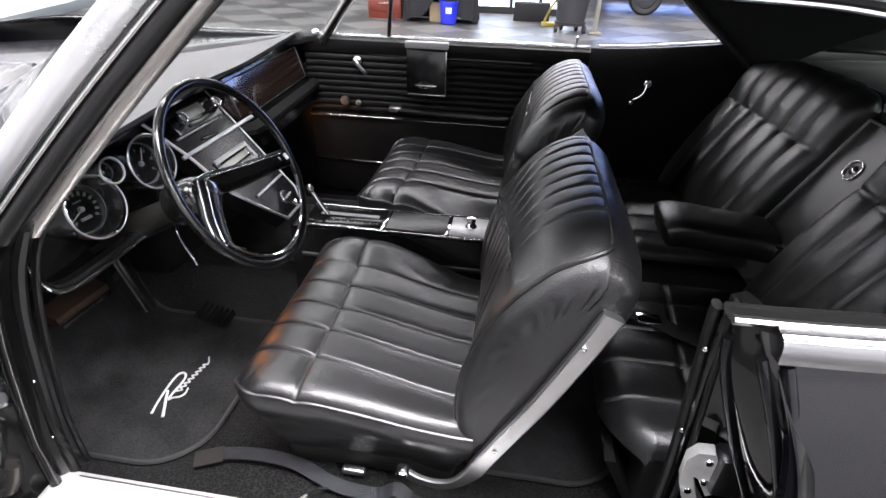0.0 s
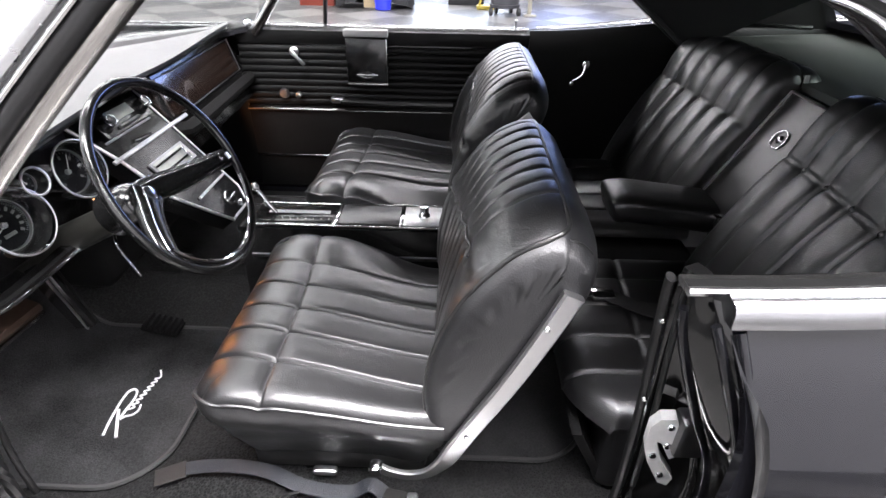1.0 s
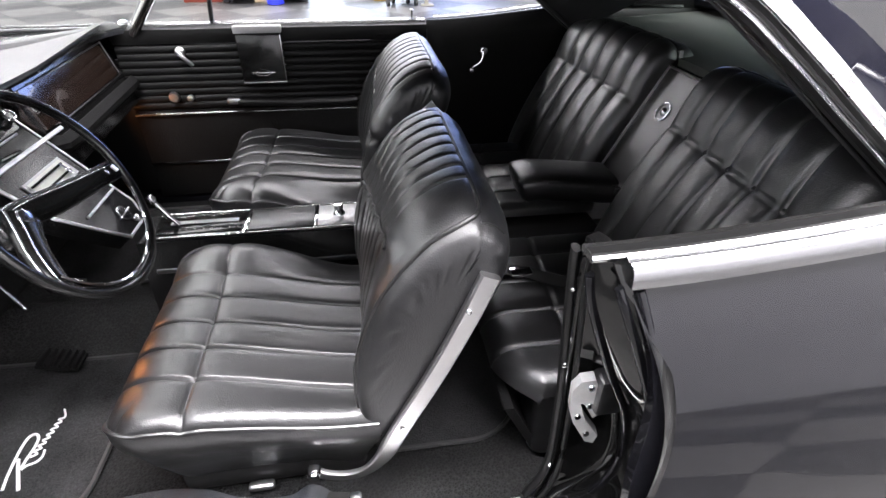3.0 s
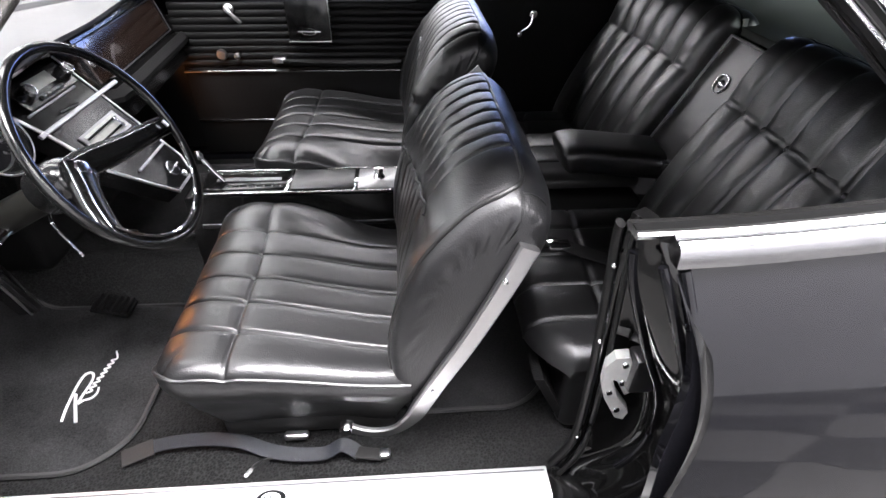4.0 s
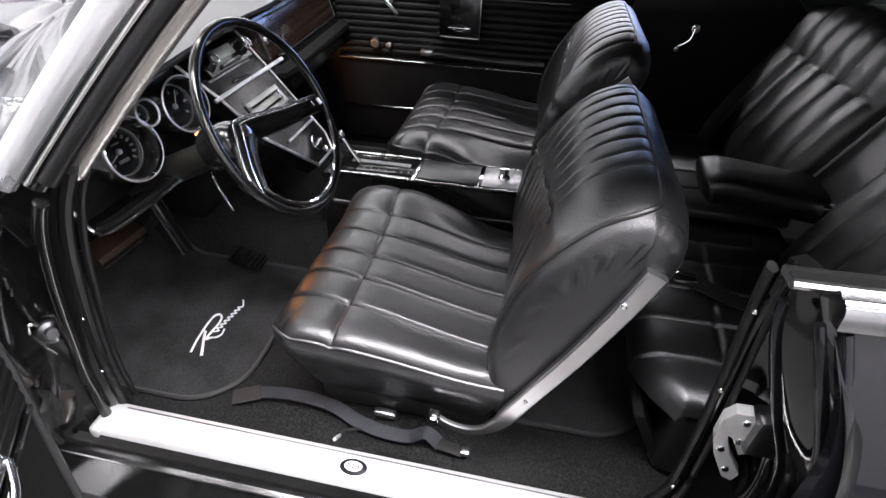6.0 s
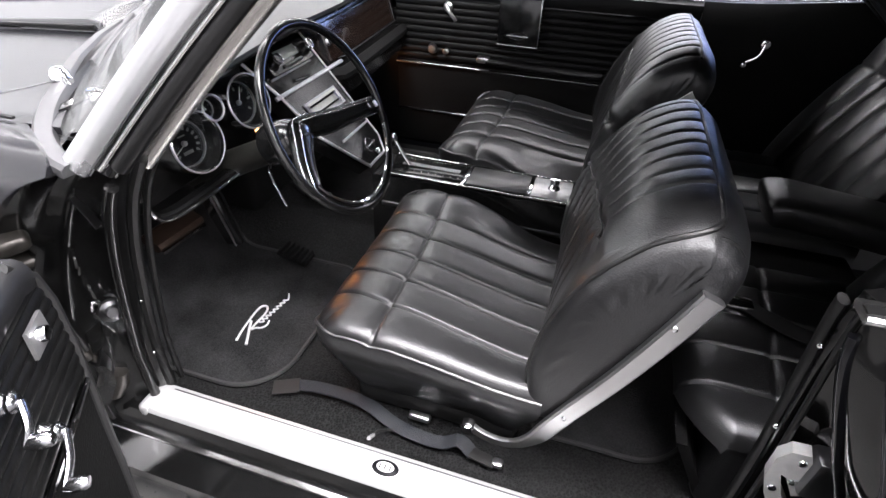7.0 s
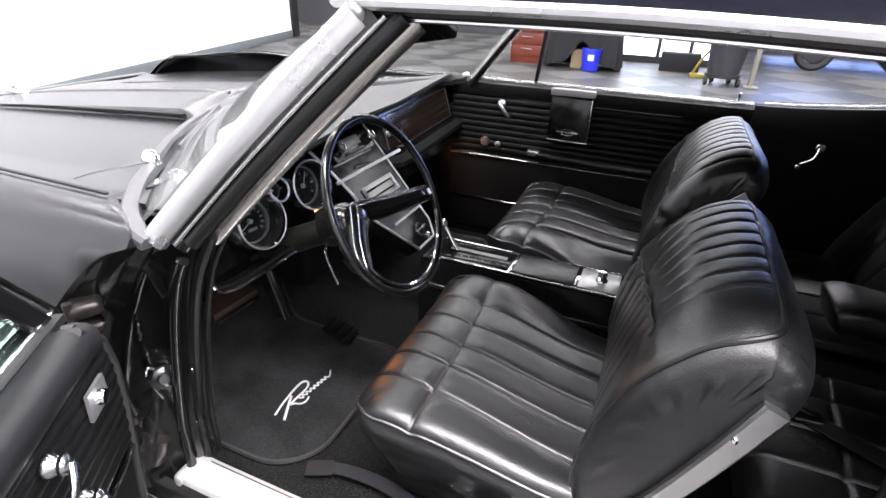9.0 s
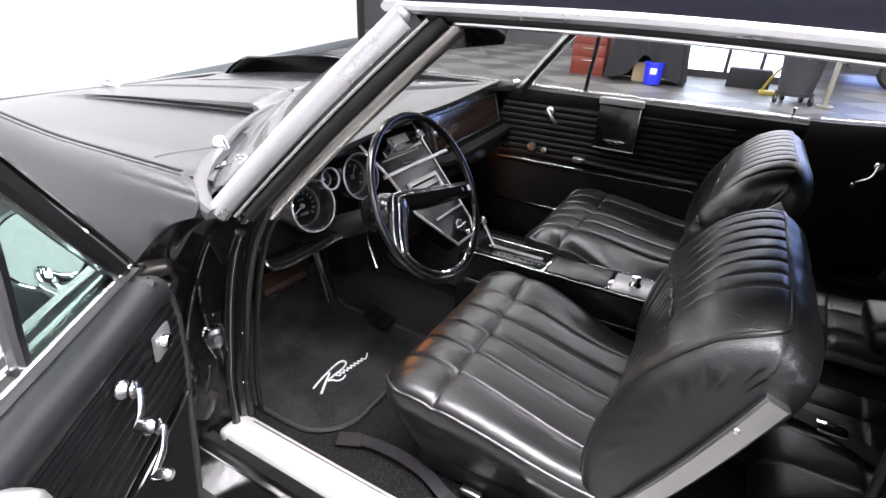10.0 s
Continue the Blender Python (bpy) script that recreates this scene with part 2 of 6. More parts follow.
def spline(pts, n):
    """n + 1 points on a smooth curve through pts."""
    P = [Vector(p) for p in pts]
    out = []
    for i in range(n + 1):
        u = i / n * (len(P) - 1)
        k = min(int(u), len(P) - 2)
        f = u - k
        a, b, c, d = P[max(k - 1, 0)], P[k], P[k + 1], P[min(k + 2, len(P) - 1)]
        out.append(0.5 * ((2 * b) + (c - a) * f + (2 * a - 5 * b + 4 * c - d) * f * f + (3 * b - a - 3 * c + d) * f ** 3))
    return out


def sweep(path, section, up=(0, 0, 1), closed=True, caps=True, scale=None):
    """A cross-section [(side, up)] carried along a path; side is to the right of the way."""
    bm = bmesh.new()
    P = [Vector(p) for p in path]
    rings = []
    for i, p in enumerate(P):
        t = (P[min(i + 1, len(P) - 1)] - P[max(i - 1, 0)]).normalized()
        s = t.cross(Vector(up)).normalized()
        u = s.cross(t)
        k = scale(i / (len(P) - 1)) if scale else 1
        rings.append([bm.verts.new(p + k * (a * s + b * u)) for a, b in section])
    m = len(section)
    for A, B in zip(rings, rings[1:]):
        for j in range(m if closed else m - 1):
            bm.faces.new((A[j], A[(j + 1) % m], B[(j + 1) % m], B[j]))
    if closed and caps:
        bm.faces.new(rings[0])
        bm.faces.new(rings[-1])
    return bm


def circle(r, n=10, squash=1.0):
    return [(r * math.cos(2 * math.pi * i / n), squash * r * math.sin(2 * math.pi * i / n)) for i in range(n)]


def rect(a, b, r=0.0):
    """A rectangle a wide and b high round the path, its corners cut by r."""
    a, b = a / 2, b / 2
    if not r:
        return [(-a, -b), (a, -b), (a, b), (-a, b)]
    return [(-a + r, -b), (a - r, -b), (a, -b + r), (a, b - r), (a - r, b), (-a + r, b), (-a, b - r), (-a, -b + r)]


def tube(path, r, n=10, up=(0, 0, 1), scale=None):
    return sweep(path, circle(r, n), up, scale=scale)


def lathe(profile, at, axis, n=32, closed=False):
    """A profile [(radius, height)] turned round an axis."""
    bm = bmesh.new()
    q = Vector(axis).to_track_quat("Z", "Y").to_matrix().to_4x4()
    m = Matrix.Translation(at) @ q
    rings = []
    for r, h in profile:
        if r < 1e-6:
            rings.append([bm.verts.new(m @ Vector((0, 0, h)))])
        else:
            rings.append([bm.verts.new(m @ Vector((r * math.cos(2 * math.pi * i / n), r * math.sin(2 * math.pi * i / n), h))) for i in range(n)])
    pairs = list(zip(rings, rings[1:])) + ([(rings[-1], rings[0])] if closed else [])
    for A, B in pairs:
        for i in range(n):
            f = (A[i % len(A)], A[(i + 1) % len(A)], B[(i + 1) % len(B)], B[i % len(B)])
            f = tuple(dict.fromkeys(f))
            if len(f) > 2:
                bm.faces.new(f)
    return bm


def sheet(f, nu, nv, thick=0.0):
    """A surface f(u, v), u and v from 0 to 1; thick: a vector by which its back lies behind it."""
    bm = bmesh.new()
    back = Vector(thick) if thick else None
    G = [[bm.verts.new(Vector(f(i / nu, j / nv))) for j in range(nv + 1)] for i in range(nu + 1)]
    for i in range(nu):
        for j in range(nv):
            bm.faces.new((G[i][j], G[i + 1][j], G[i + 1][j + 1], G[i][j + 1]))
    if back:
        K = [[bm.verts.new(v.co + back) for v in row] for row in G]
        for i in range(nu):
            for j in range(nv):
                bm.faces.new((K[i][j], K[i][j + 1], K[i + 1][j + 1], K[i + 1][j]))
        rim = [(i, 0) for i in range(nu)] + [(nu, j) for j in range(nv)] + [(i, nv) for i in range(nu, 0, -1)] + [(0, j) for j in range(nv, 0, -1)]
        for a, b in zip(rim, rim[1:] + rim[:1]):
            bm.faces.new((G[a[0]][a[1]], K[a[0]][a[1]], K[b[0]][b[1]], G[b[0]][b[1]]))
    return bm


def plate(outline, thick):
    """A flat piece with the given outline; thick: a vector."""
    bm = bmesh.new()
    A = [bm.verts.new(Vector(p)) for p in outline]
    B = [bm.verts.new(Vector(p) + Vector(thick)) for p in outline]
    bm.faces.new(A)
    bm.faces.new(B[::-1])
    for i in range(len(A)):
        j = (i + 1) % len(A)
        bm.faces.new((A[i], B[i], B[j], A[j]))
    return bm


def moved(bm, m):
    bm.transform(m)
    return bm


def bell(d, w):
    return math.exp(-(d / w) ** 2)


def smooth(a, b, x):
    t = min(max((x - a) / (b - a), 0), 1)
    return t * t * (3 - 2 * t)


def lerp(a, b, t):
    return a + (b - a) * t


def table(rows, x):
    """Straight-line reading of rows (x, value)."""
    for (a, p), (b, q) in zip(rows, rows[1:]):
        if x <= b:
            return lerp(p, q, max(0, (x - a) / (b - a)))
    return rows[-1][1]


# ---- showroom ----
ROOM = pose(0, 0, 0, 0, 0, 18.2)          # the room stands askew to the car
TILE = 0.77
structure("ground", box(-16, 14, -9, 18, -0.12, -0.006), TILE_DARK, "dark joints of a showroom tile floor", "floor")
structure("wall_front", moved(box(-5.11, -4.93, -9, 11.6, 0.12, 4.4), ROOM), WALL, "plain white showroom wall", "wall")
structure("baseboard_front", moved(box(-5.11, -4.91, -9, 11.6, 0, 0.15, 0.008), ROOM), BASE_GREY, "grey baseboard of the white wall", "baseboard")
structure("wall_front_end", moved(box(-5.13, -4.88, 11.6, 12.0, 0, 4.4), ROOM), RUBBER, "black upright edge of the white wall", "trim")
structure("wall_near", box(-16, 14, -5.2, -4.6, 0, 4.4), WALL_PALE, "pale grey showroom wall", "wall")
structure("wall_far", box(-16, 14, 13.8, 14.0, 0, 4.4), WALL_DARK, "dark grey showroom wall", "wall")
structure("wall_rear", box(13.8, 14, -5, 13.8, 0, 4.4), WALL, "white showroom wall", "wall")
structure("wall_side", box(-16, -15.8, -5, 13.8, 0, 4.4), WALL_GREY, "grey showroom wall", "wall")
structure("ceiling", box(-16, 14, -5.2, 14, 4.4, 4.5), CEIL, "dark grey showroom ceiling", "ceiling")


def ceiling_lamp(x, y, lx, ly, power, color=(1.0, 0.98, 0.95)):
    t = thing("ceiling_lamp", "long white fluorescent ceiling lamp, unseen", "ceiling lamp", (x, y, 4.4), "ceiling lamps")
    part("housing", box(x - lx / 2 - 0.04, x + lx / 2 + 0.04, y - ly / 2 - 0.04, y + ly / 2 + 0.04, 4.34, 4.4, 0.01), CEIL, t)
    part("diffuser", box(x - lx / 2, x + lx / 2, y - ly / 2, y + ly / 2, 4.325, 4.338, 0.004), LAMP, t)
    d = bpy.data.lights.new("lamp_light", "AREA")
    d.shape, d.size, d.size_y, d.energy, d.color = "RECTANGLE", lx, ly, power, color
    o = new("lamp_light", d)
    o.matrix_world = pose(x, y, 4.31)
    o.parent = t
    o.matrix_parent_inverse = Matrix.Translation((-x, -y, -4.4))


for cx, cy, lx, ly, w in LAMPS:
    ceiling_lamp(cx, cy, lx, ly, w)

# ---- the car ----
car = thing("car", "black two-door classic car with its driver door open", "car", (0, 0, 0))

# outer shape: half width at a height, for the flanks
FLANK = [(0.20, 0.90), (0.30, 0.955), (0.42, 0.968), (0.50, 0.968), (0.55, 0.962), (0.60, 0.953), (0.65, 0.941), (0.70, 0.925), (0.75, 0.906), (0.80, 0.882), (0.83, 0.866), (0.86, 0.846), (0.893, 0.822)]


def flank(z):
    return table(FLANK, z)


# floor of the cabin
def floor_at(u, v):
    x = lerp(-1.05, 1.0, u)
    y = lerp(-0.762, 0.76, v)
    z = 0.235 + 0.36 * smooth(-0.72, -1.05, x) + 0.07 * smooth(0.12, 0.0, abs(y)) - 0.0 + 0.085 * smooth(-0.715, -0.762, y)
    return (x, y, z)


part("floor_carpet", sheet(floor_at, 60, 70, (0, 0, -0.02)), CARPET, car, "black loop-pile carpet")
part("firewall", box(-1.12, -1.06, -0.76, 0.76, 0.2, 0.84), TRIM_BLACK, car)
for s in (-1, 1):
    part("kick_panel", box(-1.06, -0.56, s * 0.755 - 0.008, s * 0.755 + 0.008, 0.2, 0.80, 0.004), PANEL, car)

# door sill of the driver's side
part("sill_plate", sweep([(-0.53, -0.795, 0.338), (-0.50, -0.795, 0.338), (0.0, -0.795, 0.338), (0.48, -0.795, 0.338)],
                         [(-0.034, -0.012), (-0.034, 0.004), (-0.028, 0.008), (0.022, 0.008), (0.030, 0.002), (0.034, -0.014)]), SILL, car, "bright ribbed aluminium sill plate")
part("sill_end", box(-0.548, -0.520, -0.830, -0.760, 0.312, 0.346, 0.010, 3), SILL, car)
for y in (-0.771,):
    part("sill_groove", box(-0.50, 0.475, y - 0.0012, y + 0.0012, 0.3445, 0.3472), DARK_METAL, car, "thin dark groove along the sill plate")
emb = part("sill_emblem", lathe([(0, 0.0035), (0.022, 0.003), (0.026, 0.0)], (0, 0, 0), (0, 0, 1), 28), DIAL, car, "black oval sill emblem")
emb.data.transform(Matrix.Translation((-0.016, -0.795, 0.346)) @ Matrix.Diagonal((1.0, 0.62, 1, 1)))
mark = part("emblem_mark", lathe([(0, 0.0015), (0.016, 0.001), (0.017, 0.0)], (0, 0, 0), (0, 0, 1), 24), WHITE_MARK, emb, "white emblem centre")
mark.data.transform(Matrix.Translation((-0.016, -0.795, 0.3494)) @ Matrix.Diagonal((1.0, 0.58, 1, 1)))
for k in (-1, 0, 1):
    part("emblem_notch", box(-0.016 + k * 0.010 - 0.0012, -0.016 + k * 0.010 + 0.0012, -0.801, -0.791, 0.3505, 0.3512), DIAL, emb)
part("rocker", sweep([(-0.75, 0, 0), (0.62, 0, 0)], [(0.828, 0.33), (0.835, 0.30), (0.838, 0.275), (0.86, 0.262), (0.90, 0.24), (0.88, 0.15), (0.76, 0.15), (0.76, 0.325)]), JAMB, car)
part("rocker_strip", sweep([(-0.75, -0.842, 0.276), (0.62, -0.842, 0.276)], rect(0.016, 0.006, 0.002)), STEEL, car, "thin bright rocker strip")

part("far_rocker", box(-0.75, 0.62, 0.74, 0.88, 0.15, 0.30, 0.02), PAINT, car)
for s in (-1, 1):
    part("wheel_house", box(0.70, 1.8, s * 0.79 - 0.03, s * 0.79 + 0.03, 0.2, 0.86), TRIM_BLACK, car)

# hinge pillar of the open door
OUTER = [(-0.47, -0.833, 0.882), (-0.53, -0.84, 0.855), (-0.60, -0.85, 0.79), (-0.66, -0.868, 0.71), (-0.69, -0.905, 0.60), (-0.69, -0.95, 0.45), (-0.66, -0.95, 0.27)]
INNER = [(-0.385, -0.765, 0.895), (-0.445, -0.758, 0.80), (-0.487, -0.755, 0.68), (-0.515, -0.755, 0.55), (-0.53, -0.757, 0.45), (-0.528, -0.762, 0.34)]
OUT_C, IN_C = spline(OUTER, 30), spline(INNER, 30)


def jamb_at(u, v):
    a, b = OUT_C[round(u * 30)], IN_C[round(u * 30)]
    p = a.lerp(b, v)
    p.x += -0.035 * math.sin(math.pi * v) ** 2 + 0.018 * smooth(0.45, 0.5, v) - 0.01 * smooth(0.75, 0.8, v)
    return p


part("hinge_pillar", sheet(jamb_at, 30, 20, (-0.03, 0.01, 0)), JAMB, car, "glossy black door hinge pillar")
part("door_weatherstrip", tube(spline([(p.x + 0.006, p.y + 0.004, p.z) for p in IN_C[::5]], 30), 0.010, 8), SEAL, car)
part("door_seal", tube(spline([(p.x + 0.012, p.y + 0.028, p.z) for p in IN_C[::5]], 30), 0.006, 8), SEAL, car)

part("pillar_ridge", tube([p + Vector((-0.004, -0.030, 0)) for p in IN_C[3:]], 0.010, 10), JAMB, car)
part("pillar_ridge", tube([p.lerp(q, 0.45) + Vector((-0.012, 0, 0)) for p, q in zip(IN_C[6:], OUT_C[6:])], 0.007, 10), JAMB, car)
part("maker_plate", moved(box(-0.001, 0.001, -0.009, 0.009, -0.028, 0.028), pose(-0.488, -0.793, 0.80, 0, -18, 25)), DARK_METAL, car, "small worn metal plate")
for k in range(6):
    part("plate_line", moved(box(0.001, 0.0014, -0.006, 0.005, -0.024 + 0.01 * k, -0.023 + 0.01 * k), pose(-0.492, -0.79, 0.80, 0, -18, 25)), DIAL, car)
for z, y, w in ((0.752, -0.848, 0.026), (0.715, -0.845, 0.018), (0.50, -0.85, 0.030), (0.455, -0.845, 0.024)):
    part("hinge_leaf", moved(box(-0.020, 0.020, -0.024, 0.024, -w / 2, w / 2, 0.008, 3), pose(-0.60, y, z, 8, 12, -35)), GREASE, car, "greasy steel hinge leaf")
for z in (0.735, 0.475):
    part("hinge_pin", lathe([(0, 0.036), (0.007, 0.034), (0.007, -0.034), (0, -0.036)], (-0.605, -0.872, z), (0, 0, 1), 14), GREASE, car)
part("inner_wing", moved(box(-0.004, 0.004, -0.040, 0.040, -0.10, 0.10, 0.003), pose(-0.60, -0.835, 0.62, 0, -6, 55)), JAMB, car, "gloss black inner wing plate")
part("wing_rib", tube(spline([(-0.535, -0.79, 0.80), (-0.555, -0.80, 0.72), (-0.558, -0.80, 0.64), (-0.55, -0.80, 0.56)], 16), 0.005, 8), JAMB, car)
part("kick_bracket", moved(box(-0.045, 0.045, -0.003, 0.003, -0.018, 0.018, 0.002), pose(-0.565, -0.835, 0.462, 15, 0, -48)), DARK_METAL, car, "steel bracket by the hinge")
part("kick_bracket", moved(box(-0.045, 0.045, -0.010, 0.010, -0.005, 0.005, 0.002), pose(-0.558, -0.842, 0.447, 15, 0, -48)), STEEL, car)
part("lower_casting", lathe([(0, 0.03), (0.018, 0.026), (0.024, 0.0), (0.02, -0.03), (0, -0.034)], (-0.575, -0.825, 0.405), (0.3, 0.4, 1), 12), GREASE, car)
part("wire_loop", tube(spline([(-0.545, -0.80, 0.60), (-0.550, -0.812, 0.61), (-0.553, -0.815, 0.585), (-0.548, -0.806, 0.55), (-0.546, -0.80, 0.53)], 16), 0.003, 6), STEEL, car)
for k in (1, 3):
    q = IN_C[12 + 4 * k]
    part("trim_screw", lathe([(0, 0.002), (0.002, 0.0015), (0.003, 0)], (q.x + 0.014, q.y - 0.012, q.z), (0.8, -1, 0), 10), STEEL, car)

# windscreen pillars, both sides
for s in (-1, 1):
    base, top = Vector((-0.455, s * 0.792, 0.885)), Vector((-0.165, s * 0.655, 1.205))
    run = [base.lerp(top, i / 12) + Vector((-0.004, 0, 0.004)) * math.sin(math.pi * i / 12) for i in range(13)]
    slim = 1.0 if s < 0 else 0.35
    off = lambda dx, dy, dz=0: [p + Vector((dx * slim - (0.08 if s > 0 else 0), s * dy, dz)) for p in run]
    part("pillar_trim", sweep(off(0.0, 0.010), [(-0.020, -0.006), (-0.020, 0.003), (-0.012, 0.009), (0.0, 0.011), (0.012, 0.009), (0.018, 0.004), (0.019, -0.006)], (0, s, 0)), PILLAR, car, "bright windscreen pillar trim")
    if s < 0:
        part("pillar", sweep(off(0.016, -0.012), [(0.032 * math.cos(k * math.pi / 7), 0.017 * math.sin(k * math.pi / 7)) for k in range(14)], (0, s, 0)), JAMB, car)
    part("pillar_channel", sweep(off(0.038, 0.004), rect(0.006, 0.010, 0.002), (0, s, 0)), STEEL, car)
    if s < 0:
        part("pillar_seal", sweep(off(0.056, -0.010), circle(0.013, 12), (0, s, 0)), SEAL, car)
    part("pillar_garnish", sweep(off(0.050, -0.048), [((0.027 if s < 0 else 0.016) * math.cos(k * math.pi / 6), 0.019 * math.sin(k * math.pi / 6)) for k in range(12)], (0, s, 0)), GARNISH, car, "satin metal inner pillar garnish")

# roof
RAIL = [(-0.18, 0.64, 1.215), (0.15, 0.662, 1.217), (0.40, 0.684, 1.21), (0.56, 0.708, 1.203), (0.645, 0.724, 1.180), (0.74, 0.736, 1.116), (0.84, 0.748, 1.040), (0.94, 0.759, 0.965), (1.06, 0.772, 0.873)]
RAIL_C = spline(RAIL, 64)


def roof_at(u, v):
    p = RAIL_C[round(u * 64)]
    w = 2 * v - 1
    k = 1 - abs(w) ** 3.8
    mx = p.x - 0.13 + 0.62 * smooth(0.3, 1.0, u)
    mz = 1.306 - 0.10 * smooth(0.45, 1.0, u)
    return (lerp(p.x, mx, k), (p.y + 0.004) * w, lerp(p.z, mz, k) + 0.006)


part("roof", sheet(roof_at, 64, 40, (0, 0, -0.012)), ROOF, car, "gloss black roof")


def lining_at(u, v):
    x, y, z = roof_at(u, v)
    return (x + 0.01, y * 0.92, z - 0.024)


part("headlining", sheet(lining_at, 64, 24), TRIM_BLACK, car, "dark headlining")
for s in (-1, 1):
    rail = [Vector((p.x, s * p.y, p.z)) for p in RAIL_C]
    drip = lambda dy, dz: [p + Vector((0, s * dy * (1 + 0.6 * smooth(0.45, 0.66, p.x)), dz)) for p in rail]
    part("drip_rail", sweep(drip(0.012, 0.004), rect(0.019, 0.016, 0.005)), PILLAR, car, "bright chrome roof drip rail")
    part("rail_gutter", sweep(drip(0.0, -0.006), rect(0.012, 0.012, 0.003)), SEAL, car)
    part("window_trim", sweep(drip(-0.006, -0.012), rect(0.007, 0.010, 0.002)), BRIGHT, car)
    part("roof_rail", sweep(drip(-0.022, -0.010), rect(0.026, 0.014, 0.005)), SEAL, car)
    part("rail_line", sweep(drip(-0.034, -0.009), rect(0.003, 0.014, 0.001)), STEEL, car)
    part("rail_cover", sweep(drip(-0.047, -0.006), rect(0.024, 0.014, 0.005)), TRIM_BLACK, car)
    part("rail_corner", lathe([(0, 0.014), (0.009, 0.012), (0.014, 0.006), (0.016, 0), (0.014, -0.006), (0.009, -0.012), (0, -0.014)], (-0.170, s * 0.660, 1.207), (0.6, 0, 0.7), 20), DULL, car)

# windscreen
TOP_Y, BOT_Y = 0.645, 0.785


def screen_at(u, v):
    w = 2 * v - 1
    b = Vector((-0.50 - 0.50 * (1 - abs(w) ** 1.5), BOT_Y * w, 0.905 - 0.01 * abs(w) ** 4))
    t = Vector((-0.20 - 0.13 * (1 - w * w), TOP_Y * w, 1.215 + 0.05 * (1 - w * w)))
    return b.lerp(t, u)


ws = part("windscreen", sheet(screen_at, 24, 120), SCREEN, car, "clear curved windscreen")
ws.visible_shadow = False
TRIM = [(-0.452, -0.808, 0.889), (-0.487, -0.800, 0.897), (-0.555, -0.757, 0.905), (-0.655, -0.65, 0.910), (-0.76, -0.49, 0.912), (-0.91, -0.23, 0.914), (-1.0, 0.0, 0.915)]
part("windscreen_trim", sweep(spline(TRIM + [(x, -y, z) for x, y, z in TRIM[-2::-1]], 260), [(-0.016, -0.012), (-0.015, 0.0), (-0.009, 0.006), (0.003, 0.007), (0.012, 0.002), (0.016, -0.012)]), DULL, car, "broad bright trim under the windscreen")
part("header_trim", sweep([Vector(screen_at(1, v / 40)) + Vector((0, 0, 0.004)) for v in range(41)], rect(0.03, 0.014, 0.005)), BRIGHT, car)
part("header_rail", sweep([Vector(screen_at(1, v / 40)) + Vector((0.045, 0, -0.016)) for v in range(41)], rect(0.07, 0.03, 0.01)), TRIM_BLACK, car)


# bonnet and front wings
def bonnet_at(u, v):
    w = 2 * v - 1
    b = screen_at(0, v)
    x = lerp(b.x - 0.035, -2.45 + 0.10 * w * w, u)
    y = 0.744 * w * lerp(1, 0.975, u)
    z = 0.895 - 0.10 * u - 0.04 * u ** 4
    ridge = smooth(0.262, 0.25, abs(y))
    z += 0.030 * ridge * smooth(0.0, 0.03, u) * max(0, 1 - u / 0.9)
    z += 0.014 * smooth(0.60, 0.75, abs(y))
    return (x, y, z)


part("bonnet", sheet(bonnet_at, 50, 240, (0, 0, -0.02)), BONNET, car, "long satin black bonnet")


WING_P = spline([(0, 0.753, 0.909), (0, 0.780, 0.914), (0, 0.815, 0.904), (0, 0.838, 0.875), (0, 0.856, 0.82), (0, 0.878, 0.74), (0, 0.912, 0.63), (0, 0.962, 0.50), (0, 0.965, 0.42), (0, 0.94, 0.28)], 80)
GAP = sorted((p.z, p.x) for p in OUT_C)


def wing_at(u, v, s):
    p = WING_P[round(v * 80)]
    drop = (-0.03 * smooth(0.2, 0.5, u) + 0.012 * u + 0.06 * smooth(0.5, 0.85, u) + 0.16 * smooth(0.82, 1.0, u)) * (1 - v)
    x0 = lerp(-0.60, table(GAP, p.z) - 0.004, smooth(0.0, 0.28, v))
    return (lerp(x0, -2.5, u), s * p.y, p.z - drop)


